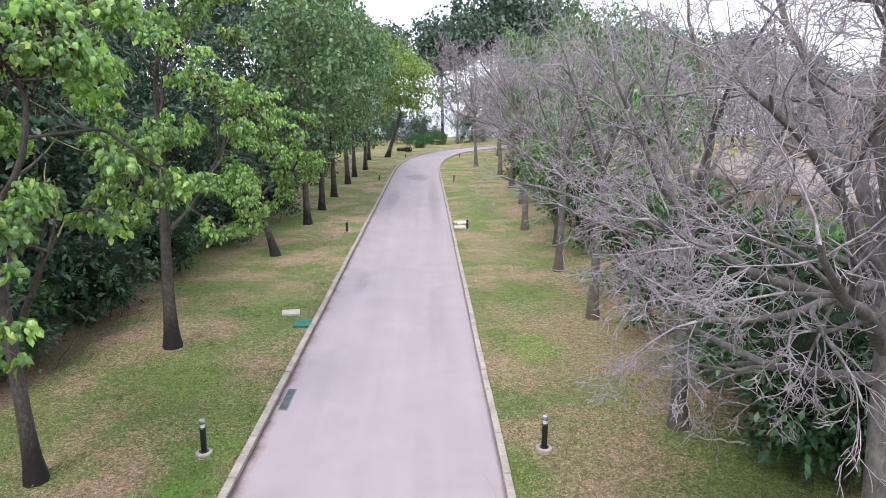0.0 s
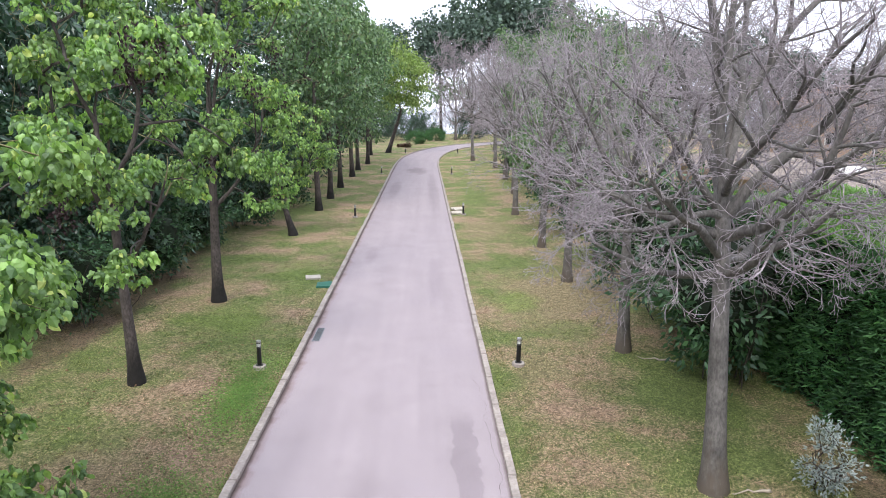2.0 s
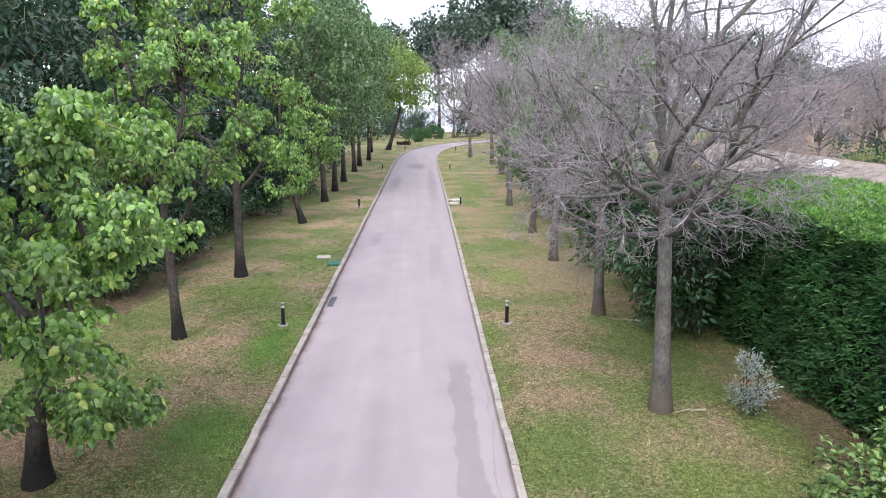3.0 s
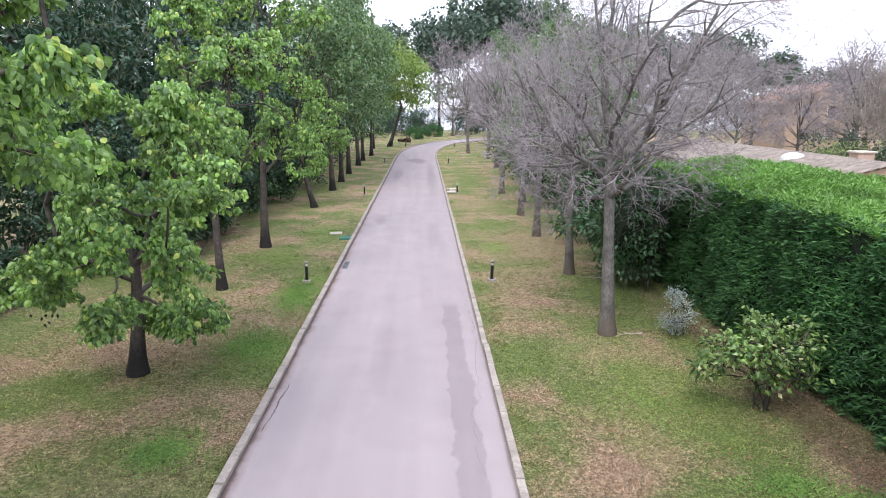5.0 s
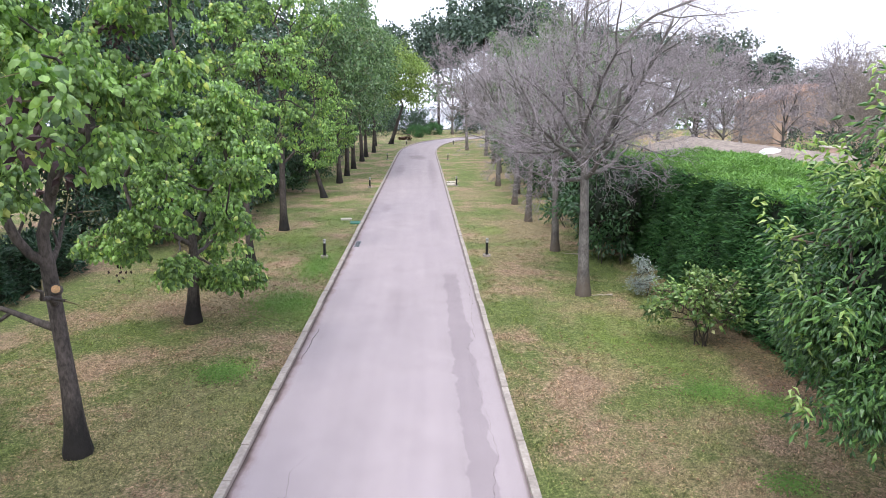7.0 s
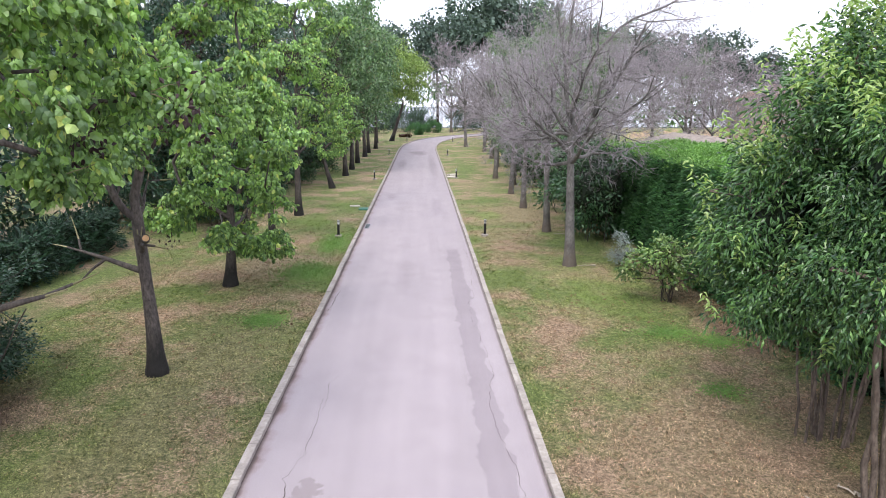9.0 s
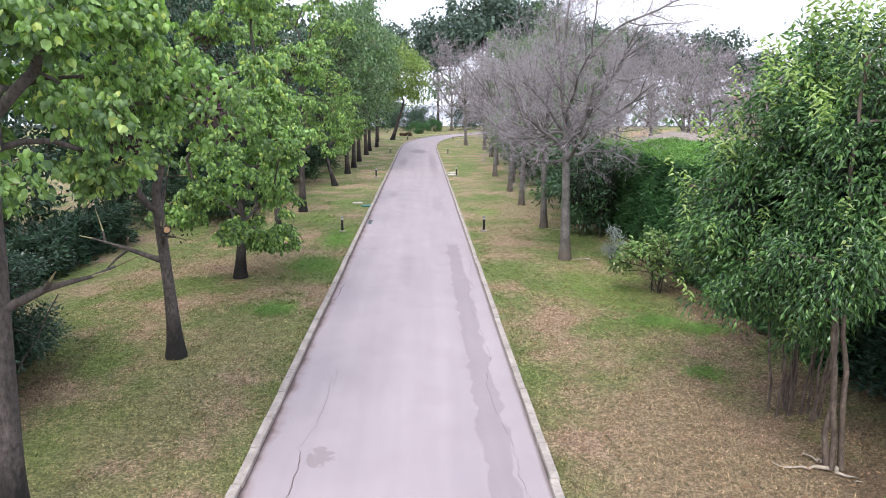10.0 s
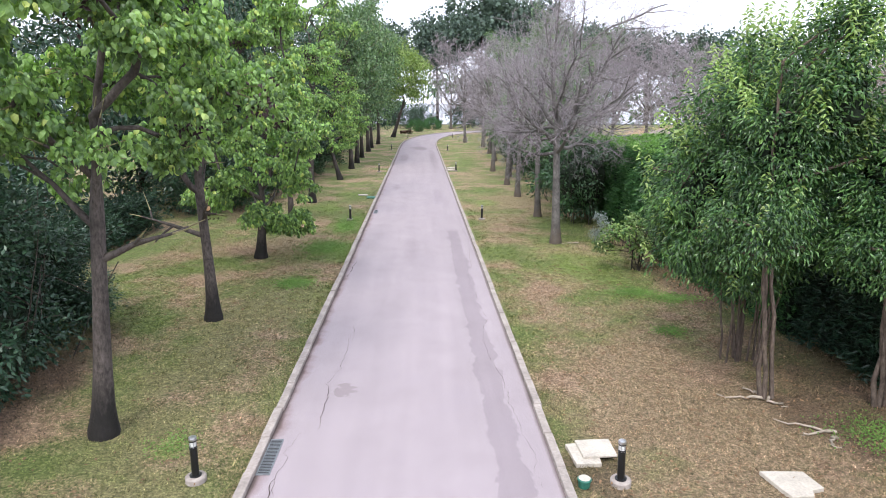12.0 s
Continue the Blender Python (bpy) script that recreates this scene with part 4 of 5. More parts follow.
# glossy young trees beside the hedge
laurel = shrub("young_tree", 51, [(-0.3, 0, 2.15, 1.0, 1.1, 0.9, 150), (-0.9, 0.2, 3.2, 0.85, 0.95, 1.1, 120), (-0.4, -0.2, 4.4, 0.75, 0.85, 1.35, 130), (0.5, 0.2, 4.0, 0.9, 0.85, 1.5, 140)], 60, 0.108, LEAF_LAUREL, "bushy glossy-leaved young tree with many thin stems", "tree", stems=16, height=4.0, spread_r=0.2, wide=0.37, tuft=0.17, tip=LEAF_TIP, tip_share=0.75, hang=0.6, bark=BARK_STEM, stem_r=0.022, core=0.45)
placed(laurel, 6.1, -5.6)
laurel_b = shrub("young_tree", 52, [(-0.35, 0.1, 3.0, 0.95, 1.0, 0.75, 110), (-0.1, 0.2, 4.3, 0.85, 0.9, 1.6, 170), (0.45, -0.4, 5.0, 0.55, 0.6, 1.3, 80)], 60, 0.108, LEAF_LAUREL, "slender glossy-leaved young tree with a pale forked trunk", "tree", stems=3, height=4.5, spread_r=0.10, wide=0.37, tuft=0.17, tip=LEAF_TIP, tip_share=0.75, hang=0.6, bark=BARK_STEM, stem_r=0.045, lean=(-0.15, 0), core=0.4)
placed(laurel_b, 5.8, -7.05, 0, 0, 0.95)
again(laurel_b, 7.45, -7.4, 20, 1.0, 0.86)

camellia = shrub("shrub", 61, [(-0.45, 0, 1.0, 0.7, 0.55, 0.42, 60), (0.45, 0.2, 1.1, 0.55, 0.6, 0.5, 50)], 13, 0.115, LEAF_CAMELLIA, "open broad-leaved shrub with pale buds on bare stems", stems=7, height=1.2, spread_r=0.1, wide=0.72, tuft=0.13, stem_r=0.016)
placed(camellia, 6.35, 1.1)
silver = shrub("shrub", 62, [(0, 0, 0.45, 0.36, 0.36, 0.42, 80)], 13, 0.07, LEAF_SILVER, "small silver-grey leaved shrub", stems=10, height=0.8, spread_r=0.1, wide=0.4, tuft=0.08, stem_r=0.008, hang=-0.5)
placed(silver, 6.3, 4.9)
far_bush = shrub("shrub", 63, [(0, 0, 1.2, 2.4, 2.0, 1.3, 240)], 24, 0.22, LEAF_HEDGE, "rounded clipped green shrub", stems=8, height=1.6, tuft=0.25)
placed(far_bush, -0.6, 93.0, 0, 0, 0.7)
again(far_bush, 2.0, 101.0, 60, 0.75)

# ---------------------------------------------------------------- path lights, covers and drains


def path_light():
    root = tagged(empty("path_light"), "short black bollard light on a round concrete foot", "path light", "path lights along the driveway")
    bm = bmesh.new()
    lathe(bm, [(0.132, -0.03), (0.132, 0.035), (0.12, 0.05), (0.05, 0.052)], 24)
    part("foot", bm, KERB, root, "round pale concrete foot")
    bm = bmesh.new()
    lathe(bm, [(0.075, 0.05), (0.075, 0.062), (0.046, 0.064), (0.046, 0.42), (0.049, 0.425), (0.049, 0.44), (0.04, 0.442)], 24)
    part("post", bm, BLACK, root)
    bm = bmesh.new()
    lathe(bm, [(0.038, 0.438), (0.038, 0.545)], 20)
    part("lens", bm, LENS, root, "frosted white lamp glass")
    for k in range(6):
        bm = bmesh.new()
        a = math.pi * k / 3
        box(bm, 0.038, 0.046, -0.004, 0.004, 0.44, 0.545)
        bmesh.ops.rotate(bm, verts=bm.verts, cent=(0, 0, 0), matrix=Matrix.Rotation(a, 3, "Z"))
        part("guard_bar", bm, STEEL, root, "thin steel guard bar")
    for z in (0.455, 0.535):
        bm = bmesh.new()
        lathe(bm, [(0.04, z - 0.006), (0.0475, z - 0.006), (0.0475, z + 0.006), (0.04, z + 0.006)], 20)
        part("guard_ring", bm, BLACK, root)
    bm = bmesh.new()
    lathe(bm, [(0.047, 0.545), (0.05, 0.55), (0.05, 0.575), (0.046, 0.588), (0.02, 0.594)], 24)
    part("cap", bm, STEEL, root, "grey metal cap")
    return root


lamp = placed(path_light(), -2.70, -9.15)
for k, (x, y) in enumerate(((2.71, -9.38), (-2.75, 9.55), (2.65, 9.55), (-2.80, 28.4), (2.58, 28.9), (-2.92, 49.5), (2.75, 49.0), (-1.75, 73.5), (4.35, 73.0))):
    copy_thing(lamp, pose(x, y, 0, (0.6, -0.8, 1.0)[k % 3], (-1.4, 1.0, 0.3)[k % 3], 25 * k))


def grate(x, y):
    root = tagged(empty("drain_grate", pose(x, y, 0)), "galvanised steel drain grate beside the kerb", "drain grate", "drain grates")
    bm = bmesh.new()
    for a, b, c, d in ((-0.09, 0.09, -0.45, -0.43), (-0.09, 0.09, 0.43, 0.45), (-0.09, -0.075, -0.43, 0.43), (0.075, 0.09, -0.43, 0.43)):
        box(bm, a, b, c, d, 0.001, 0.014)
    part("frame", bm, GRATE, root)
    # Thin black sheet on the road stands in for the shaded drain below.
    bm = bmesh.new()
    box(bm, -0.075, 0.075, -0.43, 0.43, 0.0005, 0.003)
    part("shade_sheet", bm, DRAIN_SHADE, root, "flat black sheet for the shade under the bars")
    bar = bmesh.new()
    box(bar, -0.075, 0.075, -0.006, 0.006, 0.004, 0.012)
    first = part("bar", bar, GRATE, root)
    for k in range(23):
        ob = first if k == 0 else link("bar", first.data, GRATE, root)
        ob.location.y = -0.41 + k * 0.037
    return root


grate(-1.87, -8.65)
grate(-1.85, 11.5)


def slab(name, corners, z0, z1, material, label, category="cover", group=""):
    bm = bmesh.new()
    lo = [bm.verts.new((x, y, z0)) for x, y in corners]
    hi = [bm.verts.new((x, y, z1)) for x, y in corners]
    bm.faces.new(hi)
    bm.faces.new(lo[::-1])
    n = len(corners)
    for k in range(n):
        bm.faces.new((lo[k], lo[(k + 1) % n], hi[(k + 1) % n], hi[k]))
    bmesh.ops.recalc_face_normals(bm, faces=bm.faces)
    bmesh.ops.bevel(bm, geom=list(bm.edges), offset=0.006, segments=1, affect="EDGES")
    return tagged(part(name, bm, material, None), label, category, group)


slab("concrete_slab", [(2.20, -8.46), (2.62, -8.42), (2.58, -8.98), (2.24, -8.98)], -0.04, 0.025, PALE, "pale concrete inspection cover lying in the lawn", "cover", "inspection covers")
slab("concrete_slab", [(2.34, -8.42), (2.83, -8.40), (2.83, -8.84), (2.36, -8.86)], 0.026, 0.06, PALE, "pale square concrete slab lying on another slab", "cover", "inspection covers")
slab("concrete_slab", [(4.58, -9.22), (5.14, -9.25), (5.20, -9.62), (5.03, -9.66), (4.98, -9.78), (4.70, -9.80), (4.66, -9.66)], -0.03, 0.03, PALE, "pale concrete slab with a broken corner", "cover", "inspection covers")
slab("concrete_slab", [(-3.16, 17.0), (-2.70, 17.1), (-2.62, 16.65), (-3.08, 16.6)], -0.03, 0.025, PALE, "pale concrete inspection cover in the lawn", "cover", "inspection covers")
slab("plastic_cover", [(-2.64, 16.15), (-2.20, 16.25), (-2.15, 15.68), (-2.60, 15.64)], -0.03, 0.03, GREEN_PLASTIC, "green plastic valve cover in the lawn", "cover", "inspection covers")
for c, z in (([(2.0, 30.9), (2.62, 31.0), (2.66, 30.4), (2.04, 30.3)], 0.0), ([(1.98, 29.6), (2.5, 29.7), (2.55, 29.1), (2.0, 29.0)], 0.0), ([(2.1, 30.2), (2.65, 30.5), (2.7, 30.0), (2.2, 29.6)], 0.07)):
    slab("concrete_slab", c, z - 0.02, z + 0.065, PALE, "pale concrete slab lying loose beside a path light", "cover", "inspection covers")
bm = bmesh.new()
lathe(bm, [(0.07, -0.05), (0.08, 0.05), (0.09, 0.055), (0.09, 0.07), (0.08, 0.08)], 20)
cap = tagged(empty("valve_cap", pose(2.24, -9.40, 0)), "small round green plastic valve cap in the lawn", "valve cap")
part("body", bm, GREEN_PLASTIC, cap)
bm = bmesh.new()
lathe(bm, [(0.076, 0.0805), (0.07, 0.086), (0.03, 0.088)], 20)
part("lid", bm, PALE, cap, "dusty pale lid")

# cracks in the asphalt
CRACK = plain("crack_dirt", (0.07, 0.05, 0.048), 1.0)


def crack(seed, ends, width, wobble):
    rng = np.random.default_rng(seed)
    (x0, y0), (x1, y1) = ends
    n = max(8, int(abs(y1 - y0) / 0.07))
    s = np.linspace(0, 1, n)
    walkx = np.cumsum(rng.normal(size=n)) * wobble
    walkx -= walkx[0] + (walkx[-1] - walkx[0]) * s
    x, y = x0 + (x1 - x0) * s + walkx, y0 + (y1 - y0) * s
    w = width * rng.uniform(0.35, 1.2, n) * np.sin(np.pi * np.clip(s, 0.04, 0.96)) ** 0.4
    v = np.concatenate([np.c_[x - w / 2, y, np.full(n, 0.004)], np.c_[x + w / 2, y, np.full(n, 0.004)]])
    i = np.arange(n - 1)
    link("crack", raw_mesh("crack", v, np.stack([i, i + n, i + n + 1, i + 1], 1)), CRACK, road, "thin dark crack")


crack(1, ((-1.30, -4.0), (-1.36, -6.1)), 0.007, 0.02)
crack(2, ((-1.38, -6.1), (-1.34, -7.9)), 0.013, 0.028)
crack(3, ((-1.55, -8.0), (-1.62, -10.6)), 0.007, 0.025)
crack(4, ((-1.80, 2.4), (-1.86, 0.6)), 0.02, 0.012)
crack(6, ((1.66, 9.0), (1.60, -2.0)), 0.005, 0.02)
crack(7, ((1.60, -2.0), (1.70, -9.5)), 0.006, 0.02)
crack(8, ((-1.1, -3.0), (-1.25, -4.4)), 0.006, 0.02)
crack(5, ((-1.70, -9.2), (-1.78, -11.8)), 0.03, 0.02)

# ---------------------------------------------------------------- lawn details
rng = np.random.default_rng(7)
tufts, each = 34000, 10
cy = -14.0 + 38 * rng.beta(1.5, 2.9, tufts)
cx = rng.uniform(2.14, 8.2, tufts) * np.where(rng.random(tufts) < 0.5, -1, 1)
n = tufts * each
grown = np.repeat(rng.uniform(0.45, 1.35, tufts), each)
xx = np.repeat(cx, each) + rng.normal(size=n) * 0.045
xx = np.where(np.abs(xx) < 2.13, np.sign(xx) * 2.13, xx)
yy = np.repeat(cy, each) + rng.normal(size=n) * 0.045
hgt = rng.uniform(0.02, 0.05, n) * grown
ang = rng.uniform(0, 6.3, n)
wid = rng.uniform(0.004, 0.010, n)
gz = -0.035 + 0.02 * np.sin(xx * 1.3 + 0.6 * np.sin(yy * 0.7)) * np.cos(yy * 0.9 + 0.5 * xx)
base = np.stack([xx, yy, gz], 1)
sd = np.stack([np.cos(ang) * wid, np.sin(ang) * wid, np.zeros(n)], 1)
lean_ = np.stack([rng.normal(size=n) * 0.03, rng.normal(size=n) * 0.03, hgt], 1)
v = np.stack([base - sd, base + sd, base + lean_], 1).reshape(-1, 3)
tagged(link("grass", raw_mesh("grass", v, np.arange(3 * n).reshape(-1, 3)), BLADES), "short tufted green and straw-coloured grass", "grass", kind="stuff")
cl = np.concatenate([np.c_[rng.normal(size=k) * a * 0.65 + x, rng.normal(size=k) * b * 0.6 + y, rng.uniform(-0.01, 0.05, k)] for x, y, a, b, k in ((-2.95, 4.3, 0.7, 1.0, 5200), (-2.75, 8.2, 0.5, 1.5, 4600), (-3.2, 0.0, 0.4, 0.4, 1900), (5.55, -1.05, 0.5, 0.3, 1300), (6.4, -1.6, 0.5, 0.35, 1500), (-3.3, -8.3, 0.3, 0.35, 260), (6.9, -8.3, 0.6, 0.5, 1300), (5.4, -3.9, 0.3, 0.25, 700))])
cl = cl[np.abs(cl[:, 0]) > 2.15]
tagged(link("clover", leaf_mesh("clover", cl, rng.normal(size=cl.shape) * (1, 1, 0.3) + (0, 0, 0.3), 0.034, rng, 0.8), LEAF_CLOVER), "bright green clover patches in the lawn", "clover", kind="stuff")
DEAD = plain("dead_leaves", (0.26, 0.16, 0.09), 0.9, 3.0, 0.6)
fl = np.concatenate([np.c_[rng.uniform(2.4, 8.0, 1500), -10 + 12 * rng.uniform(0, 1, 1500) ** 1.3, np.full(1500, 0.012)], np.c_[rng.uniform(-7.5, -2.4, 700), rng.uniform(-11, 12, 700), np.full(700, 0.012)]])
tagged(link("fallen_leaves", leaf_mesh("fallen_leaves", fl, rng.normal(size=fl.shape) * (1, 1, 0.15), 0.07 * rng.uniform(0.5, 1.2, len(fl)), rng, 0.5), DEAD), "dry brown fallen leaves scattered over the lawn", "fallen leaves", kind="stuff")


def root_run(seed, a, b):
    g = np.random.default_rng(seed)
    s = np.linspace(0, 1, 9)
    p = np.array([*a, 0.0]) + (np.array([*b, 0.0]) - np.array([*a, 0.0])) * s[:, None] + g.normal(size=(9, 3)) * (0.035, 0.035, 0.012)
    r = 0.028 * (1 - 0.75 * s)
    me = wood_mesh("surface_root", p, np.arange(-1, 8), r, np.ones(9, bool), 7)
    bm = bmesh.new()
    bm.from_mesh(me)
    bmesh.ops.remove_doubles(bm, verts=bm.verts, dist=0.001)
    bm.to_mesh(me)
    bm.free()
    tagged(link("surface_root", me, ROOT), "pale bare tree root lying on the lawn", "root", "surface roots")


for k, (a, b) in enumerate((((5.76, -7.05), (5.02, -6.95)), ((5.75, -7.0), (5.62, -6.65)), ((5.8, -7.1), (6.0, -7.4)), ((6.3, -8.2), (5.53, -7.84)), ((6.2, -8.1), (5.65, -8.3)), ((6.15, -8.3), (6.0, -8.65)), ((5.6, 4.9), (5.0, 4.85)), ((6.0, 9.6), (5.3, 9.9)))):
    root_run(80 + k, a, b)

# ---------------------------------------------------------------- distance
pine = leafy_tree("pine_tree", 71, 17, 0.4, (0, 0, 17.0), (7.5, 7.0, 7.0), 100, 5, 16, 0.8, BARK_DARK, LEAF_PINE_HAZY, "tall dark umbrella pine far behind the garden", group="pines behind the garden", low=-0.6, puff=1.9, spread=0.5, lump=0.4, wide=0.8, hang=0.0, bare_twigs=False)
placed(pine, 4.0, 146.0)
for x, y, a, s, k in ((15.0, 150.0, 80, 1.15, 1.1), (-8.0, 152.0, 200, 0.95, 1.0), (27.0, 150.0, 140, 1.1, 1.1), (-17.0, 112.0, 30, 0.8, 0.85), (38.0, 130.0, 300, 0.85, 1.0), (49.0, 126.0, 250, 0.8, 1.0), (60.0, 124.0, 10, 0.8, 0.97), (73.0, 128.0, 100, 0.75, 0.85), (88.0, 130.0, 170, 0.75, 0.7), (-30.0, 100.0, 210, 1.0, 1.1)):
    again(pine, x, y, a, s, k)
FAR_PLAN = [(0.7, 0.10, 0.03, 7, 0.5), (0.55, 0.14, 0.03, 5, 0.55), (0.5, 0.18, 0.02, 4, 0.6), (0.5, 0.2, 0.0, 0, 0.5)]
grey = bare_tree("bare_tree", 72, 4.6, 0.2, [(1.6, 3.6, 0.5, 5), (3.0, 4.4, 0.8, 6), (4.6, 5.6, 1.15, 6)], FAR_PLAN, "large bare grey-brown tree with fine dense twigs", "bare trees in the distance", tip=0.021, bark=BARK_PALE, limb_r=0.09, thin=0.03)
placed(grey, 9.0, 76.0)
for x, y, a, s, k in ((5.5, 104.0, 50, 1.2, 1.1), (12.0, 90.0, 100, 1.1, 1.1), (14.0, 61.0, 160, 1.0, 1.0), (15.5, 44.0, 220, 0.85, 0.8), (22.0, 58.0, 280, 1.1, 0.9), (31.0, 62.0, 330, 1.2, 0.85), (40.0, 69.0, 20, 1.2, 0.8), (43.5, 55.0, 75, 1.1, 0.85), (22.0, 85.0, 130, 1.3, 1.0), (35.0, 84.0, 190, 1.3, 0.85), (52.0, 70.0, 260, 1.2, 0.75), (29.0, 50.0, 40, 0.9, 0.7), (36.0, 52.0, 140, 0.9, 0.75), (48.0, 60.0, 100, 1.0, 0.8)):
    again(grey, x, y, a, s, k)
for x, y, a, s, k in ((10.5, 66.0, 10, 1.1, 1.0), (17.0, 74.0, 80, 1.3, 1.1), (26.0, 78.0, 190, 1.4, 0.95), (13.0, 52.0, 300, 0.9, 0.85), (44.0, 92.0, 130, 1.4, 0.8)):
    again(t_f, x, y, a, s, k)
BROOM_PLAN = [(0.6, 0.06, 0.05, 8, 0.5), (0.5, 0.08, 0.07, 7, 0.55), (0.4, 0.10, 0.06, 4, 0.6), (0.4, 0.1, 0.04, 0, 0.5)]
broom = bare_tree("bare_tree", 76, 2.0, 0.2, [(0.8, 7.0, 1.0, 6), (1.4, 8.0, 1.2, 7), (2.0, 8.5, 1.4, 5)], BROOM_PLAN, "tall bare straw-grey tree with upright broom-like twigs", "bare trees in the distance", bark=BARK_STRAW, twig_bark=BARK_STRAW, tip=0.016, limb_r=0.09, thin=0.03)
placed(broom, 37.5, 41.5, -2.0, 0, 0.85)
again(broom, 45.0, 48.0, 120, 0.8)
# one belt of far woodland
wr = np.random.default_rng(75)
wx = wr.uniform(-160, 230, 900)
wy = 118 + wr.uniform(0, 40, 900) + 0.05 * np.abs(wx)
wz = wr.uniform(0.0, 1.0, 900) * (7.5 + 3.0 * np.sin(wx * 0.11) + 2.0 * np.sin(wx * 0.37 + 1)) + 0.6
open_ = (wx > -5) & (wx < 13) & (wz < 7)
wc = np.stack([wx, wy, wz], 1)[~open_]
wc = np.repeat(wc, 16, 0) + wr.normal(size=(len(wc) * 16, 3)) * (1.6, 1.2, 0.9)
wc = wc[wc[:, 2] > 0]
tagged(link("far_woods", leaf_mesh("far_woods", wc, wr.normal(size=wc.shape) + (0, 0, 0.2), wr.uniform(0.7, 1.5, len(wc)), wr, 0.6, light=True), LEAF_FAR), "hazy mixed woodland on the far side of the garden", "woodland", kind="stuff")


def gable_house(name, x0, x1, y0, y1, base, eave, ridge, wall, tile, label, pitch=0.24):
    root = tagged(empty(name), label, "house")
    bm = bmesh.new()
    c = (x0 + x1) / 2
    prof = [(x0, base), (x1, base), (x1, eave), (c, ridge - 0.1), (x0, eave)]
    a = [bm.verts.new((x, y0, z)) for x, z in prof]
    b = [bm.verts.new((x, y1, z)) for x, z in prof]
    bm.faces.new(a[::-1])
    bm.faces.new(b)
    for k in range(5):
        bm.faces.new((a[k], a[(k + 1) % 5], b[(k + 1) % 5], b[k]))
    part("wall", bm, wall, root)
    # barrel tiles: half-round courses running down each slope
    for s, name_ in ((-1, "roof"), (1, "roof")):
        e = (x0 - 0.45) if s < 0 else (x1 + 0.45)
        ez = eave - 0.45 * (ridge - eave) / ((x1 - x0) / 2)
        m = int((y1 - y0 + 0.6) / pitch) * 4
        yv = np.linspace(y0 - 0.3, y1 + 0.3, m + 1)
        wave = 0.06 * np.abs(np.sin(np.pi * (yv - y0) / pitch))
        rows = 9
        t = np.repeat(np.linspace(0, 1, rows + 1), 2)[1:-1]
        step = np.tile([0.05, 0.0], rows)
        X = c + (e - c) * t[:, None] + 0 * yv[None]
        Z = ridge + (ez - ridge) * t[:, None] + wave[None] + step[:, None]
        v = np.stack([X, np.broadcast_to(yv, X.shape), Z], -1).reshape(-1, 3)
        w = m + 1
        i = (np.arange(2 * rows - 1)[:, None] * w + np.arange(m)[None]).ravel()
        link(name_, raw_mesh(name_, v, np.stack([i, i + 1, i + w + 1, i + w], 1)), tile, root, "weathered barrel tiles")
        bm = bmesh.new()
        box(bm, min(e, e - s * 0.14), max(e, e - s * 0.14), y0 - 0.28, y1 + 0.28, ez - 0.16, ez - 0.01)
        part("fascia", bm, wall, root)
    return root


bungalow = gable_house("house", 20.3, 27.6, 22.8, 47.0, -2.0, 1.25, 2.15, RENDER_WALL, TILE_GREY, "low peach rendered bungalow with weathered tiled roof")
bm = bmesh.new()
box(bm, 24.0, 24.9, 25.6, 26.4, 1.5, 2.5, 0.02)
chim = part("chimney", bm, RENDER_WALL, bungalow)
bm = bmesh.new()
box(bm, 23.92, 24.98, 25.52, 26.48, 2.5, 2.6, 0.02)
part("chimney_cap", bm, PALE, chim)
bm = bmesh.new()
lathe(bm, [(0.75, 0.0), (0.7, 0.2), (0.5, 0.36), (0.2, 0.44)], 24, Matrix.Translation((23.0, 30.0, 1.8)))
part("roof_dome", bm, LENS, bungalow, "white domed rooflight")
villa = gable_house("house", 49.0, 62.0, 78.0, 90.0, -2.0, 5.6, 7.9, RENDER_WALL, TILE, "two-storey peach rendered villa with red tiled roof", 0.4)
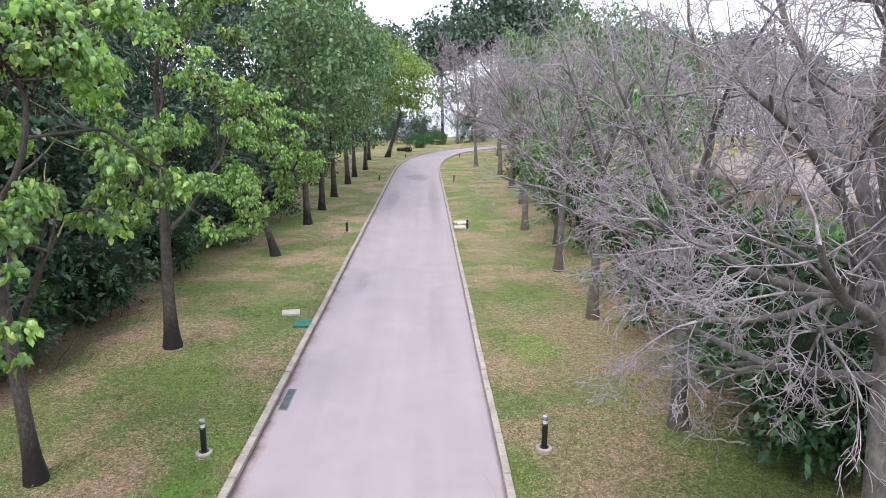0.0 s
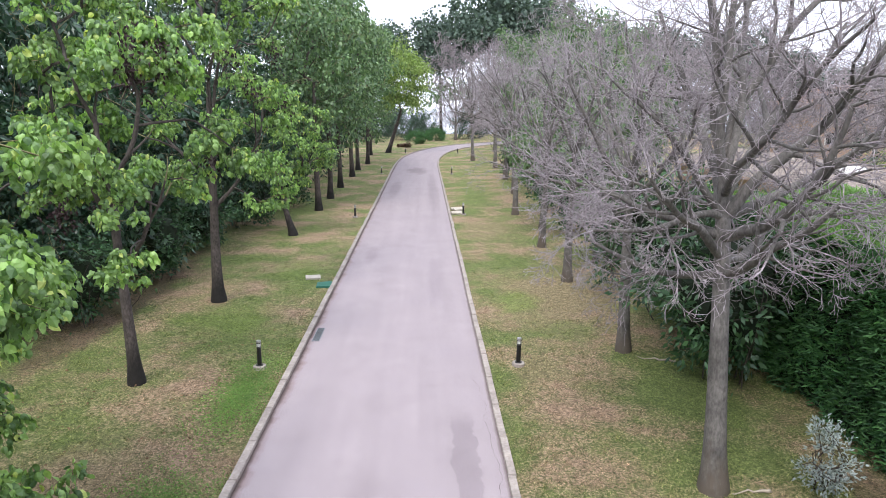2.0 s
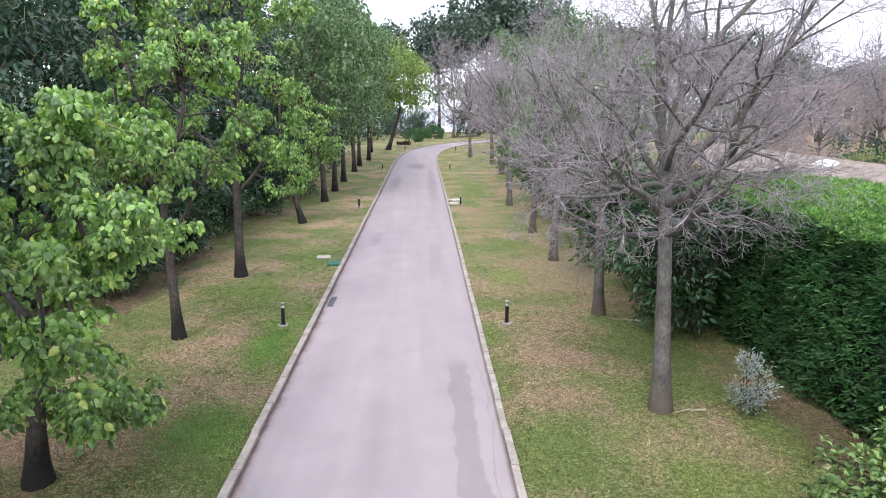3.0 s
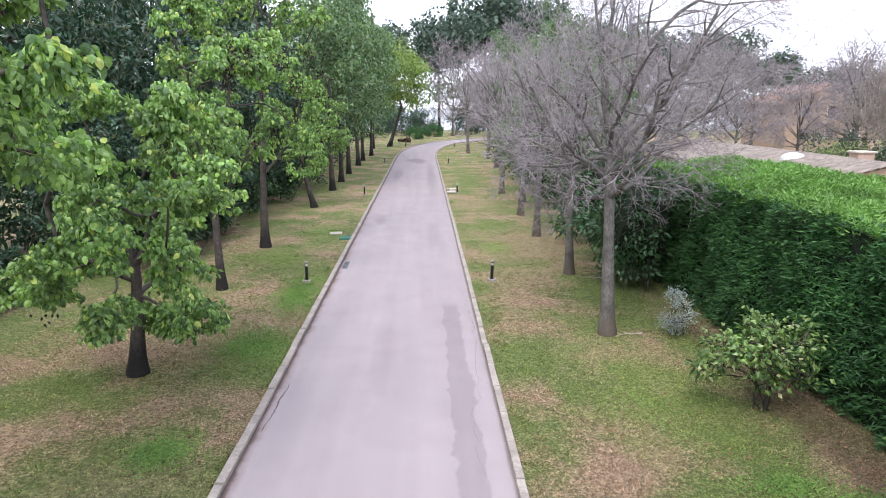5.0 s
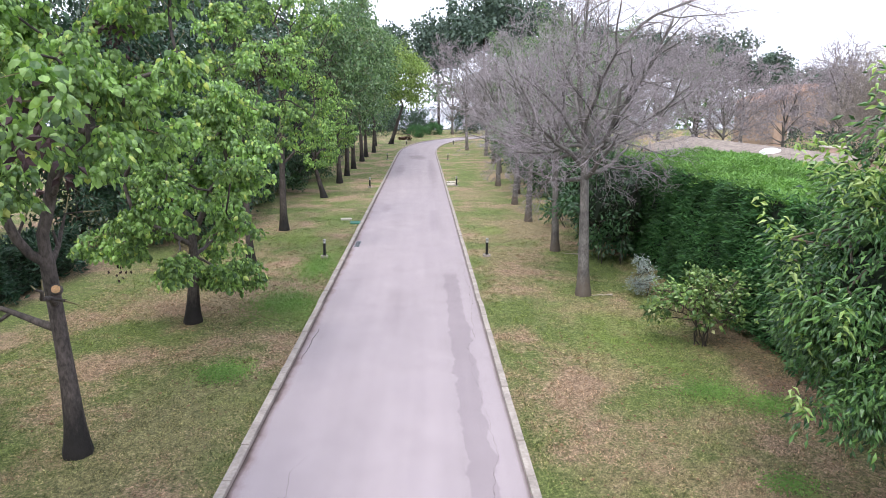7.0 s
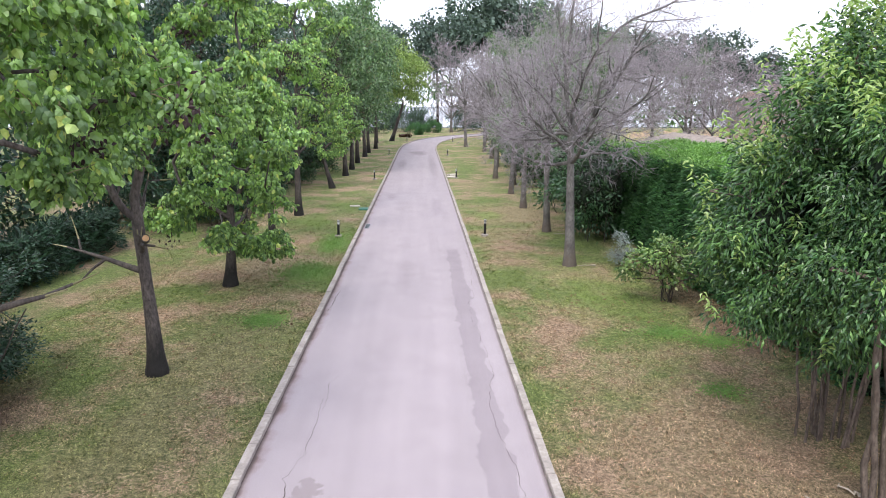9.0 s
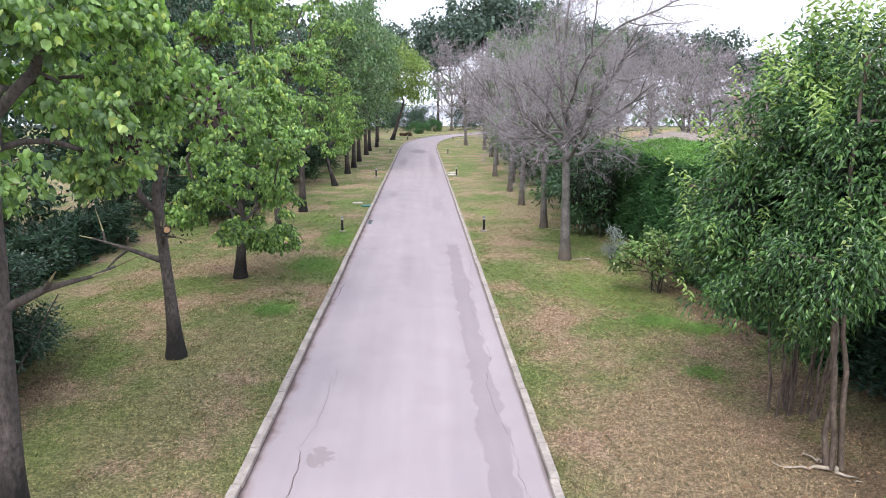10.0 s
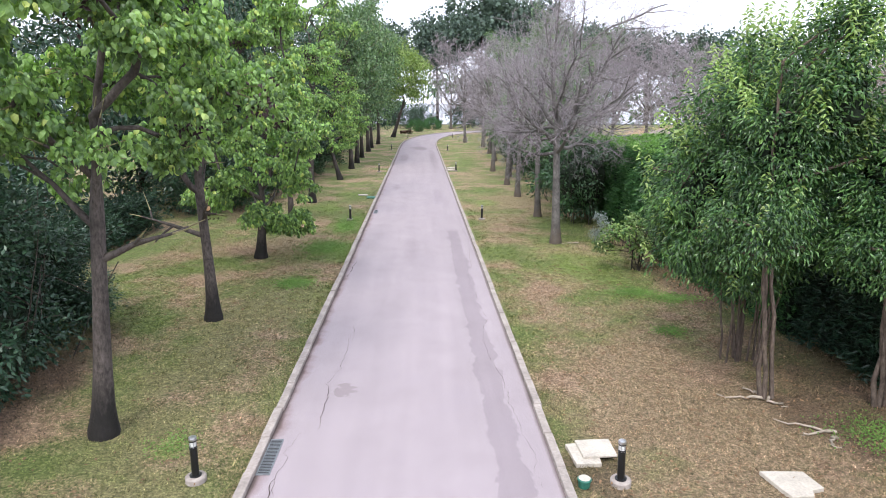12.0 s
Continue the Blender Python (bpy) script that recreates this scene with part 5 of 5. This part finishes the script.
for wx in (51.0, 54.5, 58.0):
    for wz in (0.6, 3.6):
        w_root = empty("window")
        w_root.parent = villa
        bm = bmesh.new()
        box(bm, wx, wx + 1.1, 77.9, 78.02, wz, wz + 1.4)
        part("pane", bm, BLACK, w_root)
        for a, b, c, d in ((wx - 0.1, wx, wz - 0.1, wz + 1.5), (wx + 1.1, wx + 1.2, wz - 0.1, wz + 1.5)):
            bm = bmesh.new()
            box(bm, a, b, 77.85, 78.02, c, d)
            part("frame", bm, LENS, w_root)
yellow_bush = shrub("shrub", 73, [(0, 0, 1.6, 1.6, 1.4, 1.5, 90)], 20, 0.16, LEAF_YELLOW, "yellow-green twiggy shrub beside the bungalow", stems=10, height=2.4, tuft=0.3)
placed(yellow_bush, 27.5, 33.0, -0.4)
dark_bush = shrub("shrub", 74, [(0, 0, 1.6, 2.0, 2.0, 1.6, 160)], 22, 0.25, LEAF_DARK, "dark evergreen shrub at the garden end", stems=8, height=2.4, tuft=0.3)
placed(dark_bush, 34.0, 42.0, -2.0, 0, 1.3)
again(dark_bush, -3.5, 104.0, 40, 1.2)
again(dark_bush, 8.0, 108.0, 100, 1.3)
again(dark_bush, -8.0, 98.0, 200, 1.2)
again(dark_bush, -13.0, 90.0, 250, 1.8)
again(dark_bush, 0.5, 116.0, 150, 1.3)
again(screen, -6.5, 118.0, 10, 1.3, 1.0)
again(screen, 11.0, 122.0, 80, 1.3, 1.1)
again(t_f, -10.0, 84.0, 45, 1.1, 1.0)
# weathered wood pile at the bend
LOG = bark_material("old_log", (0.05, 0.03, 0.02), (0.16, 0.09, 0.06))
for k, (x, y, z, a) in enumerate(((-1.9, 84.5, 0.25, 80), (-1.6, 85.0, 0.25, 95), (-1.75, 84.8, 0.62, 88), (-2.6, 85.2, 0.22, 60))):
    g = np.random.default_rng(90 + k)
    p = np.stack([np.linspace(-0.9, 0.9, 8), g.normal(size=8) * 0.03, g.normal(size=8) * 0.03], 1)
    ob = tagged(link("log", wood_mesh("log", p, np.arange(-1, 7), 0.24 * g.uniform(0.85, 1.1, 8), np.ones(8, bool), 10), LOG), "old brown log in a pile on the lawn", "log", "wood pile")
    ob.matrix_world = pose(x, y, z, 0, 0, a)
